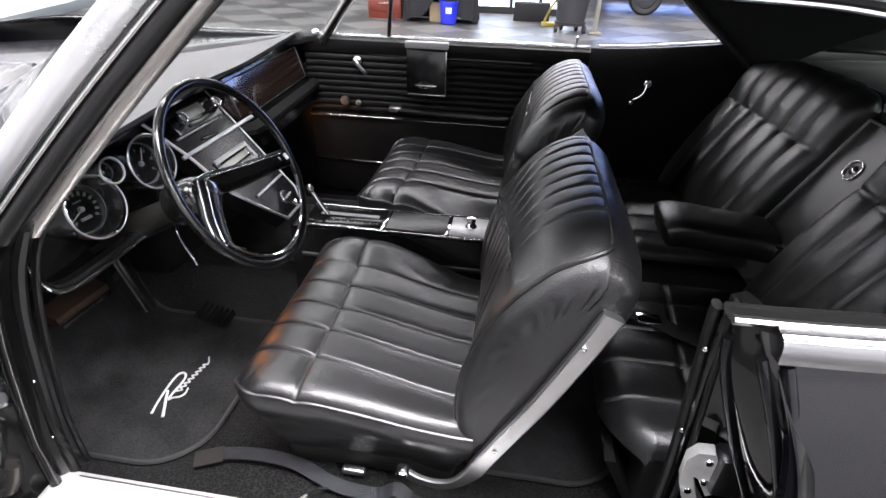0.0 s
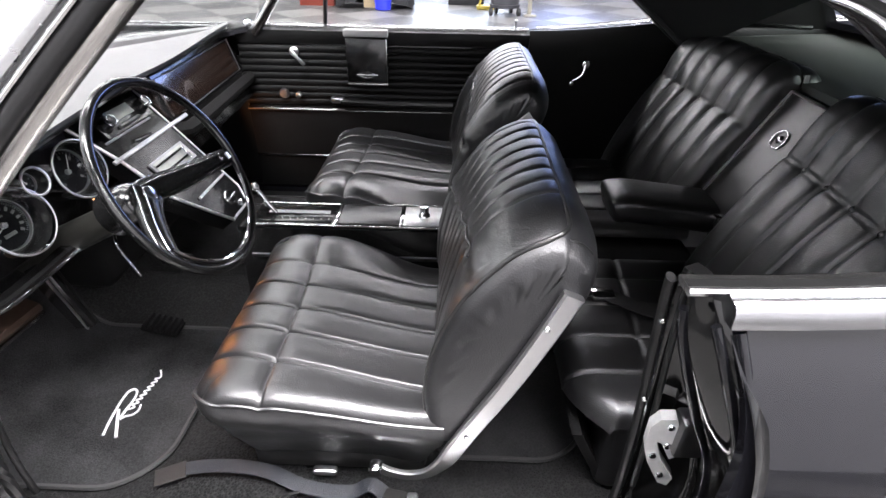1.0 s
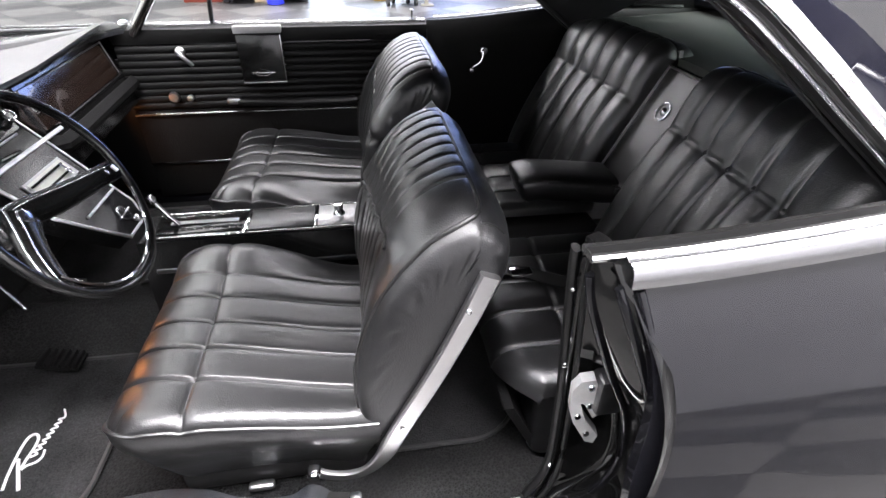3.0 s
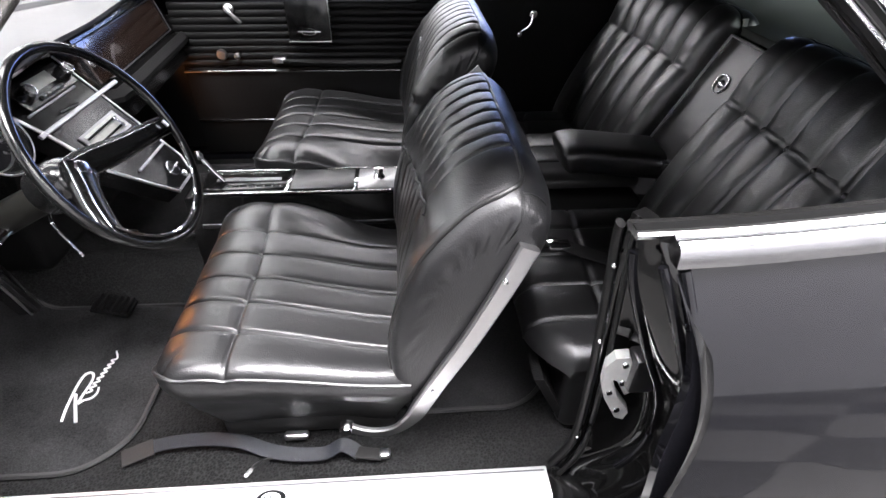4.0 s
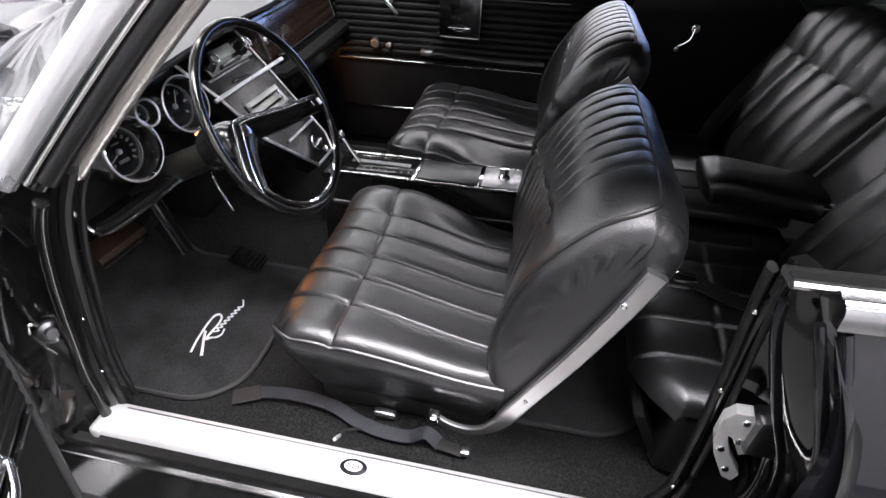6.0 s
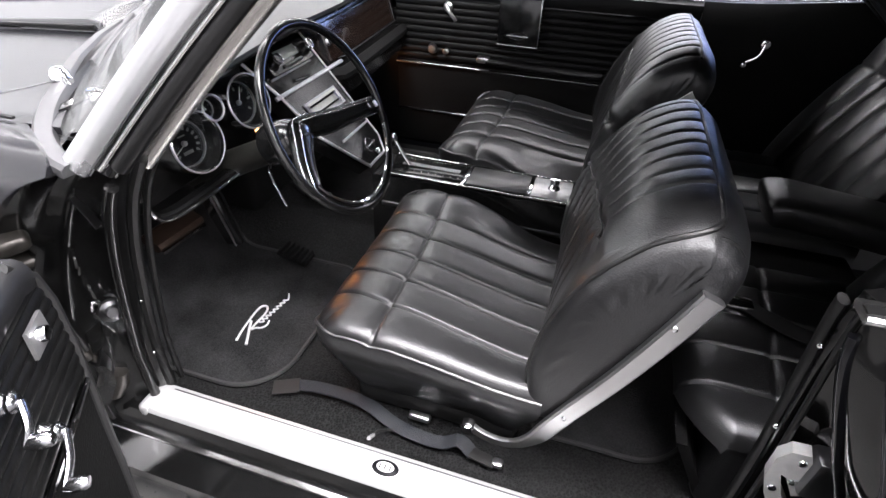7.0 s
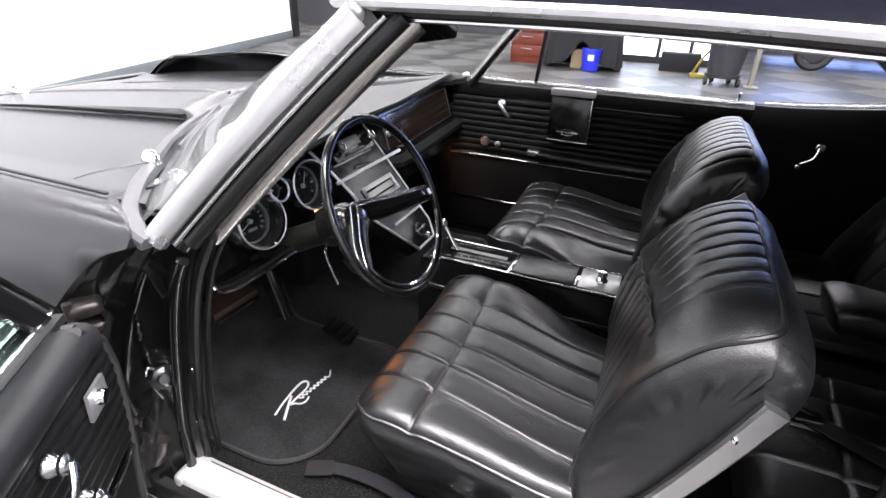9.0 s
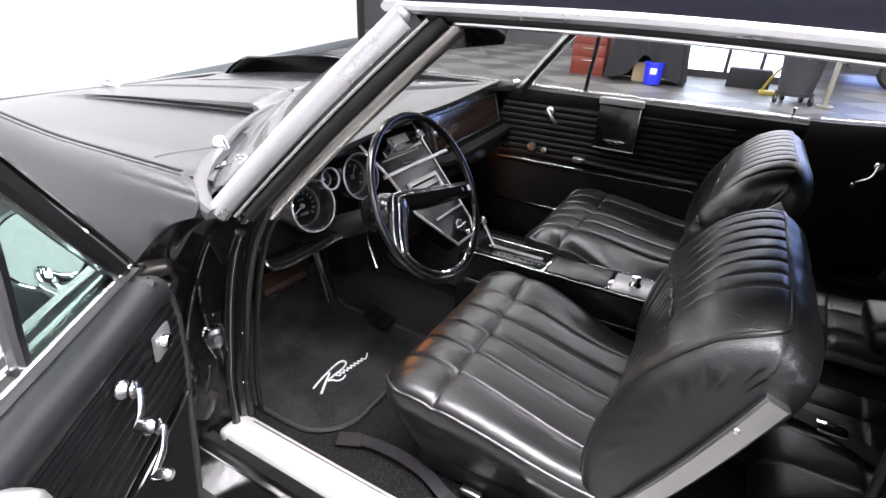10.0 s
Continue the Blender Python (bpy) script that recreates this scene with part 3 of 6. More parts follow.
for s in (-1, 1):
    part("front_wing", sheet(lambda u, v: wing_at(u, v, s), 50, 80, (0, -s * 0.012, -0.006)), WING, car, "black front wing")
    part("shut_line", sweep([(lerp(-0.62, -2.45, i / 30), s * 0.7475, wing_at(i / 30, 0, s)[2] + 0.004) for i in range(31)], rect(0.006, 0.004)), SEAL, car, "dark bonnet shut line")
part("nose", box(-2.62, -2.5, -0.92, 0.92, 0.3, 0.74, 0.04, 3), PAINT, car)
for s in (-1, 1):
    wheel = part("wheel", lathe([(0, 0.03), (0.12, 0.05), (0.19, 0.03), (0.19, -0.1), (0, -0.1)], (-1.75, s * 0.84, 0.34), (0, s, 0), 40), CHROME, car)
    part("tyre", lathe([(0.2, 0.04), (0.30, 0.06), (0.345, 0.03), (0.345, -0.12), (0.30, -0.15), (0.2, -0.12)], (-1.75, s * 0.84, 0.34), (0, s, 0), 48, True), RUBBER, wheel)
    wheel = part("wheel", lathe([(0, 0.03), (0.12, 0.05), (0.19, 0.03), (0.19, -0.1), (0, -0.1)], (1.3, s * 0.84, 0.34), (0, s, 0), 40), CHROME, car)
    part("tyre", lathe([(0.2, 0.04), (0.30, 0.06), (0.345, 0.03), (0.345, -0.12), (0.30, -0.15), (0.2, -0.12)], (1.3, s * 0.84, 0.34), (0, s, 0), 48, True), RUBBER, wheel)


# rear quarters
EDGE = [(0.535, 0.893), (0.548, 0.852), (0.560, 0.815), (0.564, 0.785), (0.564, 0.752), (0.557, 0.718), (0.541, 0.66), (0.53, 0.50), (0.53, 0.2)]


def quarter_at(u, v, s):
    z = lerp(0.893, 0.2, v)
    x0 = table(sorted([(-b, a) for a, b in EDGE]), -z)
    x = lerp(x0, 2.7, u)
    kick = 0.06 * smooth(0.5, 1.3, x) * (1 - v)
    return (x, s * (flank(z) + 0.02 * smooth(0.8, 1.8, x) * math.sin(math.pi * v)), z + kick)


def belt_z(x):
    return 0.893 + 0.06 * smooth(0.5, 1.3, x)


for s in (-1, 1):
    part("rear_quarter", sheet(lambda u, v: quarter_at(u, v, s), 40, 40, (0, -s * 0.015, 0)), PAINT, car, "gloss black rear quarter panel")
    xs = [0.50 + 0.05 * i for i in range(24)]
    part("belt_trim", sweep([(max(x, 0.535), s * 0.832, belt_z(x) + 0.008) for x in xs], [(-0.015, -0.018), (-0.014, 0.008), (-0.009, 0.014), (-0.003, 0.011), (0.0, 0.010), (0.004, 0.012), (0.010, 0.009), (0.014, 0.002), (0.015, -0.018)][::1 if s < 0 else -1]), BELT_RAIL, car, "wide chrome belt moulding")
    part("belt_channel", sweep([(x, s * 0.796, belt_z(x) + 0.010) for x in xs], rect(0.034, 0.010, 0.003)), STEEL, car)
    part("channel_felt", sweep([(x, s * 0.800, belt_z(x) + 0.0155) for x in xs], rect(0.014, 0.003)), SEAL, car)
part("tail", box(2.6, 2.72, -0.93, 0.93, 0.3, 0.9, 0.04, 3), PAINT, car)
part("boot_lid", sheet(lambda u, v: (lerp(1.55, 2.66, u), lerp(-0.82, 0.82, v), 0.965 - 0.05 * u * u + 0.015 * (1 - (2 * v - 1) ** 2)), 12, 16, (0, 0, -0.02)), PAINT, car)

# lock pillar behind the driver's door
LOCK = [  # five lines down the pillar, from the cabin side to the outer edge
    [(0.512, -0.762, 0.905), (0.516, -0.752, 0.86), (0.522, -0.75, 0.78), (0.528, -0.75, 0.695), (0.535, -0.75, 0.567), (0.535, -0.75, 0.404), (0.50, -0.757, 0.333)],
    [(0.520, -0.785, 0.905), (0.535, -0.775, 0.86), (0.560, -0.77, 0.78), (0.580, -0.77, 0.695), (0.605, -0.77, 0.567), (0.60, -0.77, 0.42), (0.52, -0.77, 0.335)],
    [(0.505, -0.80, 0.905), (0.512, -0.80, 0.85), (0.532, -0.80, 0.79), (0.570, -0.80, 0.695), (0.618, -0.80, 0.577), (0.62, -0.80, 0.45), (0.54, -0.80, 0.34)],
    [(0.535, -0.812, 0.905), (0.545, -0.82, 0.85), (0.575, -0.83, 0.77), (0.605, -0.84, 0.69), (0.625, -0.85, 0.58), (0.615, -0.85, 0.45), (0.55, -0.82, 0.34)],
    [(0.520, -0.822, 0.905), (0.540, -0.84, 0.85), (0.575, -0.85, 0.765), (0.605, -0.865, 0.67), (0.62, -0.88, 0.56), (0.60, -0.88, 0.45), (0.54, -0.85, 0.34)],
    [(0.545, -0.826, 0.900), (0.560, -0.85, 0.85), (0.580, -0.885, 0.765), (0.585, -0.915, 0.69), (0.58, -0.93, 0.56), (0.56, -0.92, 0.45), (0.53, -0.86, 0.34)],
    [(0.535, -0.822, 0.893), (0.550, -0.850, 0.852), (0.568, -0.900, 0.785), (0.568, -0.938, 0.715), (0.545, -0.965, 0.62), (0.53, -0.96, 0.45), (0.51, -0.87, 0.33)]]
LOCK_C = [spline(r, 40) for r in LOCK]


def lock_at(u, v):
    k = round(u * 40)
    return spline([r[k] for r in LOCK_C], 48)[round(v * 48)]


part("lock_pillar", sheet(lock_at, 40, 48, (0.02, 0.01, 0)), LOCKMAT, car, "glossy black door lock pillar")
for k, r in ((2, 0.006), (3, 0.004), (4, 0.006), (5, 0.007)):
    part("pillar_fold", tube([p + Vector((-0.002, -0.001, 0)) for p in LOCK_C[k][4:37]], r, 10), PAINT, car)
part("lock_weatherstrip", sweep([p + Vector((-0.008, 0.004, 0)) for p in LOCK_C[0][4:]], [(0.009 * math.cos(k * math.pi / 5), 0.006 * math.sin(k * math.pi / 5)) for k in range(10)], (1, 0, 0)), SEAL, car)
part("lock_seal", tube([p + Vector((0.004, -0.016, 0)) for p in LOCK_C[0][3:]], 0.0045, 8), SEAL, car)
for k in range(3):
    q = LOCK_C[0][10 + 11 * k]
    part("trim_screw", lathe([(0, 0.003), (0.0025, 0.002), (0.0035, 0)], (q.x - 0.012, q.y - 0.012, q.z), (-0.6, -1, 0), 10), CHROME, car)
STRK = [(0.524, 0.651), (0.535, 0.668), (0.556, 0.669), (0.572, 0.638), (0.585, 0.594), (0.566, 0.583), (0.548, 0.617), (0.54, 0.621), (0.555, 0.58), (0.583, 0.536), (0.578, 0.519), (0.563, 0.526), (0.536, 0.576), (0.525, 0.608)]
strk = part("striker", plate([(x, -0.788, z) for x, z in STRK], (0.004, 0.018, 0)), ZINC, car, "worn zinc lock striker")
for x, z in ((0.553, 0.652), (0.557, 0.612), (0.541, 0.59), (0.562, 0.545)):
    part("striker_screw", lathe([(0, 0.003), (0.005, 0.002), (0.006, 0)], (x, -0.788, z), (0, -1, 0), 12), CHROME, strk)
part("striker_block", box(0.562, 0.604, -0.80, -0.765, 0.60, 0.672, 0.006), DARK_METAL, strk)

# cabin sides behind the front seats, rear shelf
for s in (-1, 1):
    part("rear_side_panel", sheet(lambda u, v: (lerp(0.499 if s > 0 else 0.56, 1.75, u), s * (0.760 - 0.028 * smooth(0.0, 0.06, v)), lerp((0.91 if s > 0 else 0.882) + 0.05 * smooth(0.5, 1.2, lerp(0.5, 1.7, u)), 0.24, v)), 24, 20, (0, s * 0.02, 0)), PANEL, car, "black vinyl rear side panel")
    sail = part("sail_panel", sheet(lambda u, v: (lerp(0.96, 1.60, u) - 0.20 * v, s * lerp(0.745, 0.66, v), lerp(0.935, 1.17, v)), 10, 10, (0, s * 0.02, 0)), PLASTIC, car, "dark glossy rear sail panel")
    lamp = part("dome_lamp", lathe([(0, 0.010), (0.030, 0.008), (0.036, 0.003), (0.038, 0.0)], (0, 0, 0), (0, -s, 0), 28), SILVER, sail, "oval grey dome lamp lens")
    lamp.data.transform(Matrix.Translation((1.08, s * 0.715, 1.04)) @ Matrix.Rotation(s * -0.35, 4, "X") @ Matrix.Diagonal((1.1, 1, 0.8, 1)))
    part("shelf_edge", tube(spline([(1.05, s * 0.70, 0.935), (1.20, s * 0.69, 0.955), (1.45, s * 0.66, 0.955)], 16), 0.008, 8), PLASTIC, car)
part("rear_shelf", sheet(lambda u, v: (lerp(1.13, 1.85, u), lerp(-0.76, 0.76, v), 0.905 + 0.035 * u), 10, 20, (0, 0, -0.02)), FELT, car, "grey felt parcel shelf")
# Out of view; its dark tint is added to dim light on the shelf
part("rear_window", sheet(lambda u, v: (lerp(1.86, 1.42, u), lerp(-0.66, 0.66, v), lerp(0.945, 1.20, u)), 6, 12), GLASS_DARK, car, "unseen rear window, tinted to dim the shelf")
part("cabin_rear", box(1.84, 1.87, -0.78, 0.78, 0.2, 0.94), TRIM_BLACK, car)

# far door, closed
fd = thing("passenger_door", "closed black passenger door with ribbed vinyl trim", "car door", (-0.05, 0.75, 0.3))
FY = 0.735
part("door_shell", box(-0.60, 0.50, 0.755, 0.83, 0.28, 0.895, 0.01), PAINT, fd)
part("upper_pad", sweep([(-0.595, FY + 0.008, 0.878), (0.498, FY + 0.008, 0.878)], [(-0.03, -0.03), (0.004, -0.028), (0.012, 0.0), (0.006, 0.02), (-0.03, 0.024)]), PANEL, fd, "black padded door top")
part("belt_channel", sweep([(-0.58, 0.793, 0.905), (0.497, 0.793, 0.905)], rect(0.04, 0.014, 0.004)), STEEL, fd, "bright window channel")
NR = 9
for i in range(NR):
    z0 = 0.622 + i * (0.845 - 0.622) / NR
    h = (0.845 - 0.622) / NR
    part("rib", sweep([(-0.59, FY, z0 + h / 2), (0.495, FY, z0 + h / 2)], [(-0.012, -h / 2), (0.0, -h / 2 + 0.001), (0.003, -h / 4), (0.004, 0), (0.003, h / 4), (-0.001, h / 2 - 0.001), (-0.012, h / 2)]), PANEL, fd)
part("trim_strip", sweep([(-0.59, FY - 0.008, 0.606), (0.22, FY - 0.008, 0.606)], rect(0.008, 0.010, 0.003)), STEEL, fd, "thin chrome strip")
part("lower_panel", box(-0.59, 0.495, FY - 0.002, FY + 0.02, 0.27, 0.618, 0.004), LOWER, fd)
part("kick_strip", sweep([(-0.59, FY - 0.006, 0.412), (-0.05, FY - 0.006, 0.412)], rect(0.006, 0.009, 0.002)), CHROME, fd)
pk = part("pull_cover", box(-0.18, -0.025, FY - 0.022, FY, 0.716, 0.88, 0.005), PLASTIC, fd, "gloss black cover plate")
part("cover_cap", box(-0.184, -0.021, FY - 0.024, FY + 0.004, 0.884, 0.908, 0.003), SILVER, pk)
part("cover_edge", box(-0.18, -0.025, FY - 0.026, FY - 0.018, 0.712, 0.718, 0.002), STEEL, pk)
part("cover_edge", box(-0.029, -0.024, FY - 0.026, FY - 0.018, 0.716, 0.88, 0.002), STEEL, pk)
em = part("emblem", lathe([(0.016, 0), (0.018, 0.003), (0.022, 0.003), (0.024, 0)], (0, 0, 0), (0, -1, 0), 24), CHROME, pk, "small round chrome emblem")
em.data.transform(Matrix.Translation((-0.104, FY - 0.022, 0.75)) @ Matrix.Diagonal((1.3, 1, 0.55, 1)))
part("emblem_bar", box(-0.145, -0.062, FY - 0.027, FY - 0.021, 0.748, 0.752, 0.001), CHROME, em)
hn = part("door_handle", lathe([(0, 0.012), (0.012, 0.010), (0.016, 0.004), (0.018, 0)], (-0.376, FY - 0.012, 0.826), (0, -1, 0), 20), SATIN, fd, "chrome inside door handle")
part("lever", sweep(spline([(-0.384, FY - 0.024, 0.832), (-0.366, FY - 0.040, 0.818), (-0.345, FY - 0.042, 0.796), (-0.338, FY - 0.036, 0.785)], 10), rect(0.013, 0.009, 0.003), (0, -1, 0)), SATIN, hn)
cr = part("window_crank", lathe([(0, 0.014), (0.016, 0.012), (0.02, 0.0)], (-0.435, FY - 0.012, 0.67), (0, -1, 0), 20), SATIN, fd, "small chrome window crank")
part("knob", lathe([(0, 0.02), (0.011, 0.016), (0.011, 0.0)], (-0.378, FY - 0.012, 0.667), (0, -1, 0), 16), SATIN, cr)
part("latch", box(-0.25, -0.20, FY - 0.04, FY - 0.008, 0.642, 0.664, 0.006), SATIN, fd, "chrome arm rest latch")
part("arm_rest", sweep([(-0.21, FY - 0.02, 0.648), (0.0, FY - 0.03, 0.642), (0.18, FY - 0.028, 0.64), (0.22, FY - 0.02, 0.64)], rect(0.05, 0.024, 0.008)), PANEL, fd)
part("lock_knob", lathe([(0, 0.04), (0.006, 0.038), (0.004, 0.02), (0.003, 0)], (0.447, 0.775, 0.905), (0, 0, 1), 12), CHROME, fd)
part("vent_pillar", sweep([(-0.263, 0.785, 0.905), (-0.215, 0.70, 1.19)], rect(0.014, 0.02, 0.004), (0, 1, 0)), RUBBER, fd, "black quarter-light bar")
part("mirror_knob", lathe([(0, 0.022), (0.012, 0.018), (0.016, 0.0)], (-0.545, 0.76, 0.915), (0, -1, 0.6), 16), CHROME, fd)
gl = part("vent_glass", sheet(lambda u, v: (lerp(-0.50, -0.265, u) + 0.25 * v * (1 - 0.8 * u), lerp(0.80, 0.715, v), lerp(0.905, 1.19, v)), 8, 6), GLASS, fd)
gl.visible_shadow = False
rk = part("rear_crank", tube(spline([(0.71, FY - 0.03, 0.806), (0.70, FY - 0.035, 0.77), (0.665, FY - 0.03, 0.745)], 8), 0.0045, 8, (0, 1, 0)), CHROME, car, "chrome rear window crank")
part("crank_hub", lathe([(0, 0.03), (0.014, 0.026), (0.018, 0.0)], (0.712, FY - 0.003, 0.806), (0, -1, 0), 16), CHROME, rk)
part("crank_knob", lathe([(0, 0.028), (0.009, 0.024), (0.009, 0.0)], (0.663, FY - 0.026, 0.742), (0, -1, 0), 12), CHROME, rk)

# ---- front seats ----
SEAMS = [-0.229, -0.316, -0.400, -0.477, -0.559]
X0, X1, Y0, Y1 = -0.238, 0.235, -0.662, -0.088


def cushion_at(u, v):
    x, yb = lerp(X0, X1, u), lerp(Y0, Y1, v)
    y = yb - 0.10 * (x + 0.1) * smooth(0.0, 0.10, min(v, 1 - v))
    dx, dy = x - X0, min(y - Y0, Y1 - y)
    z = 0.528
    front = max(0.0, 1 - dx / 0.10)
    z -= 0.05 * (1 - math.sqrt(max(0, 1 - front ** 2)))
    side = max(0.0, 1 - dy / 0.040)
    z -= 0.016 * (1 - math.sqrt(max(0, 1 - side ** 2)))
    z += 0.010 * bell(Y1 - y - 0.06, 0.05) * smooth(0.05, -0.1, x)
    z -= 0.055 * smooth(-0.08, 0.20, x) * smooth(0.20, 0.03, Y1 - y)
    z -= 0.038 * smooth(-0.1, 0.22, x)
    bounds = [Y0] + SEAMS[::-1] + [Y1]
    for a, b in zip(bounds, bounds[1:]):
        if a <= yb <= b:
            z += 0.0046 * (1 - abs(2 * (yb - a) / (b - a) - 1) ** 5) - 0.003
    for k in SEAMS:
        z -= 0.0050 * bell(yb - k, 0.0030)
    d = x + 0.098 + 0.03 * (y + 0.4) - 0.003 * math.sin(12 * y)
    z += 0.004 * math.sin(math.pi * min(max((x - X0) / 0.14, 0), 1)) - 0.003 * bell(d, 0.016) - 0.005 * bell(d, 0.0034)
    z += 0.0012 * noise.noise((x * 9, y * 9, 3)) + 0.0004 * noise.noise((x * 40, y * 40, 9))
    return (x, y, z)


def round_corner(p, r=0.07):
    """Draws in the corners of the cushion's outline."""
    x, y, z = p
    cx, cy = min(max(x, X0 + r), X1), min(max(y, Y0 + r), Y1 - r)
    dx, dy = x - cx, y - cy
    if dx and dy:
        m = max(abs(dx), abs(dy))
        k = m / math.hypot(dx, dy)
        x, y = cx + dx * k, cy + dy * k
    return (x, y, z)


# side outline of the backrest: x, z from the foot up the front, over the top and down the back
BACK = [(0.215, 0.43), (0.198, 0.50), (0.203, 0.60), (0.228, 0.70), (0.262, 0.775), (0.318, 0.842), (0.385, 0.876), (0.435, 0.868), (0.464, 0.825), (0.452, 0.765), (0.40, 0.66), (0.335, 0.54), (0.27, 0.425)]
BACK_C = spline([(a, 0, b) for a, b in BACK], 96)
CAPS = [-0.135, -0.182, -0.229, -0.280, -0.332, -0.380, -0.428, -0.477, -0.524]


def back_at(u, v):
    i = round(u * 96)
    p = BACK_C[i]
    t = (BACK_C[min(i + 1, 96)] - BACK_C[max(i - 1, 0)]).normalized()
    nrm = Vector((-t.z, 0, t.x))
    y = lerp(-0.662, -0.088, v)
    d = min(y + 0.662, -0.088 - y)
    # the shoulders roll off broadly towards both sides, less so near the foot
    high = smooth(0.12, 0.45, u) * smooth(0.78, 0.60, u)
    r, deep = lerp(0.034, 0.13, high), lerp(0.024, 0.052, high)
    inset = deep * (1 - math.sqrt(max(0, 1 - max(0, 1 - d / r) ** 2)))
    # hollow of the lower front, seam and puckers
    hollow = 0.018 * math.sin(math.pi * min(max(u / 0.40, 0), 1)) * smooth(0.0, 0.16, d)
    seam_u = 0.245 + 0.085 * smooth(-0.1, -0.56, y)
    g = 0.0
    if y > -0.62:
        g += smooth(-0.62, -0.53, y) * 0.010 * bell(u - seam_u - 0.005 * math.sin(70 * y), 0.007) - 0.004 * bell(u - seam_u - 0.02, 0.014)
    cap = (0.25 * smooth(seam_u, seam_u + 0.06, u) + 0.75 * smooth(seam_u + 0.04, 0.46, u)) * smooth(0.552, 0.525, u)
    for k in CAPS:
        w = 0.0034
        g += 0.0042 * bell(y - k, w) * cap
        g += 0.005 * bell(y - k - 0.02, 0.006) * smooth(0.05, 0.12, u) * smooth(seam_u, seam_u - 0.03, u)
    puff = 0.0
    for a, b in zip(CAPS[1:], CAPS):
        if a <= y <= b:
            puff = 0.0016 * (1 - abs(2 * (y - a) / (b - a) - 1) ** 3) * cap
    g += -puff - 0.004 * cap
    g += 0.0015 * noise.noise((u * 30, y * 20, 5))
    q = p - nrm * (inset + hollow + g) * 1.0
    return Vector((q.x, y, q.z))


def seat_side(va, vb):
    """The side of the backrest, from the welt round its edge to a slightly dished middle."""
    bm = bmesh.new()
    rings = []
    for k in range(6):
        rings.append([back_at(i / 96, lerp(va, vb, k / 5)) for i in range(97)])
    mid = sum(rings[-1], Vector()) / 97
    out = -1 if va < 0.5 else 1
    for k in range(1, 9):
        f = k / 9
        row = []
        for i, p in enumerate(rings[5]):
            q = p.lerp(mid, f)
            ruff = 0.0038 * math.sin(1.9 * i + 2.0 * math.sin(0.7 * i)) * bell(f - 0.1, 0.13) * smooth(0.05, 0.2, i / 96) * smooth(0.62, 0.5, i / 96)
            q.y += out * (ruff + 0.006 * math.sin(math.pi * f / 2))
            row.append(q)
        rings.append(row)
    V = [[bm.verts.new(p) for p in r] for r in rings]
    for P, Q in zip(V, V[1:]):
        for i in range(97):
            j = (i + 1) % 97
            bm.faces.new((P[i], P[j], Q[j], Q[i]))
    bm.faces.new(V[-1])
    return bm


def skirt_at(u, v):
    """The boxed side of the cushion: u runs round it, v from the welt down."""
    w = u * 3
    r = 0.0
    if w < 1:
        p = (lerp(X1, X0, w), Y0)
    elif w < 2:
        p = (X0, lerp(Y0, Y1, w - 1))
    else:
        p = (lerp(X0, X1, w - 2), Y1)
    x, y, _ = round_corner((p[0], p[1], 0))
    base = cushion_at((x - X0) / (X1 - X0), (y - Y0) / (Y1 - Y0))[2]
    k = 0.008 * math.sin(math.pi * min(v * 2.4, 1)) - 0.075 * v ** 1.4
    cx, cy = x - 0.0, y + 0.375
    out = Vector((cx, cy, 0)).normalized()
    wr = 0.006 * noise.noise((x * 9, y * 9, v * 4)) * v
    return Vector((x, y, lerp(base - 0.004, 0.285, v))) + out * (k + wr)


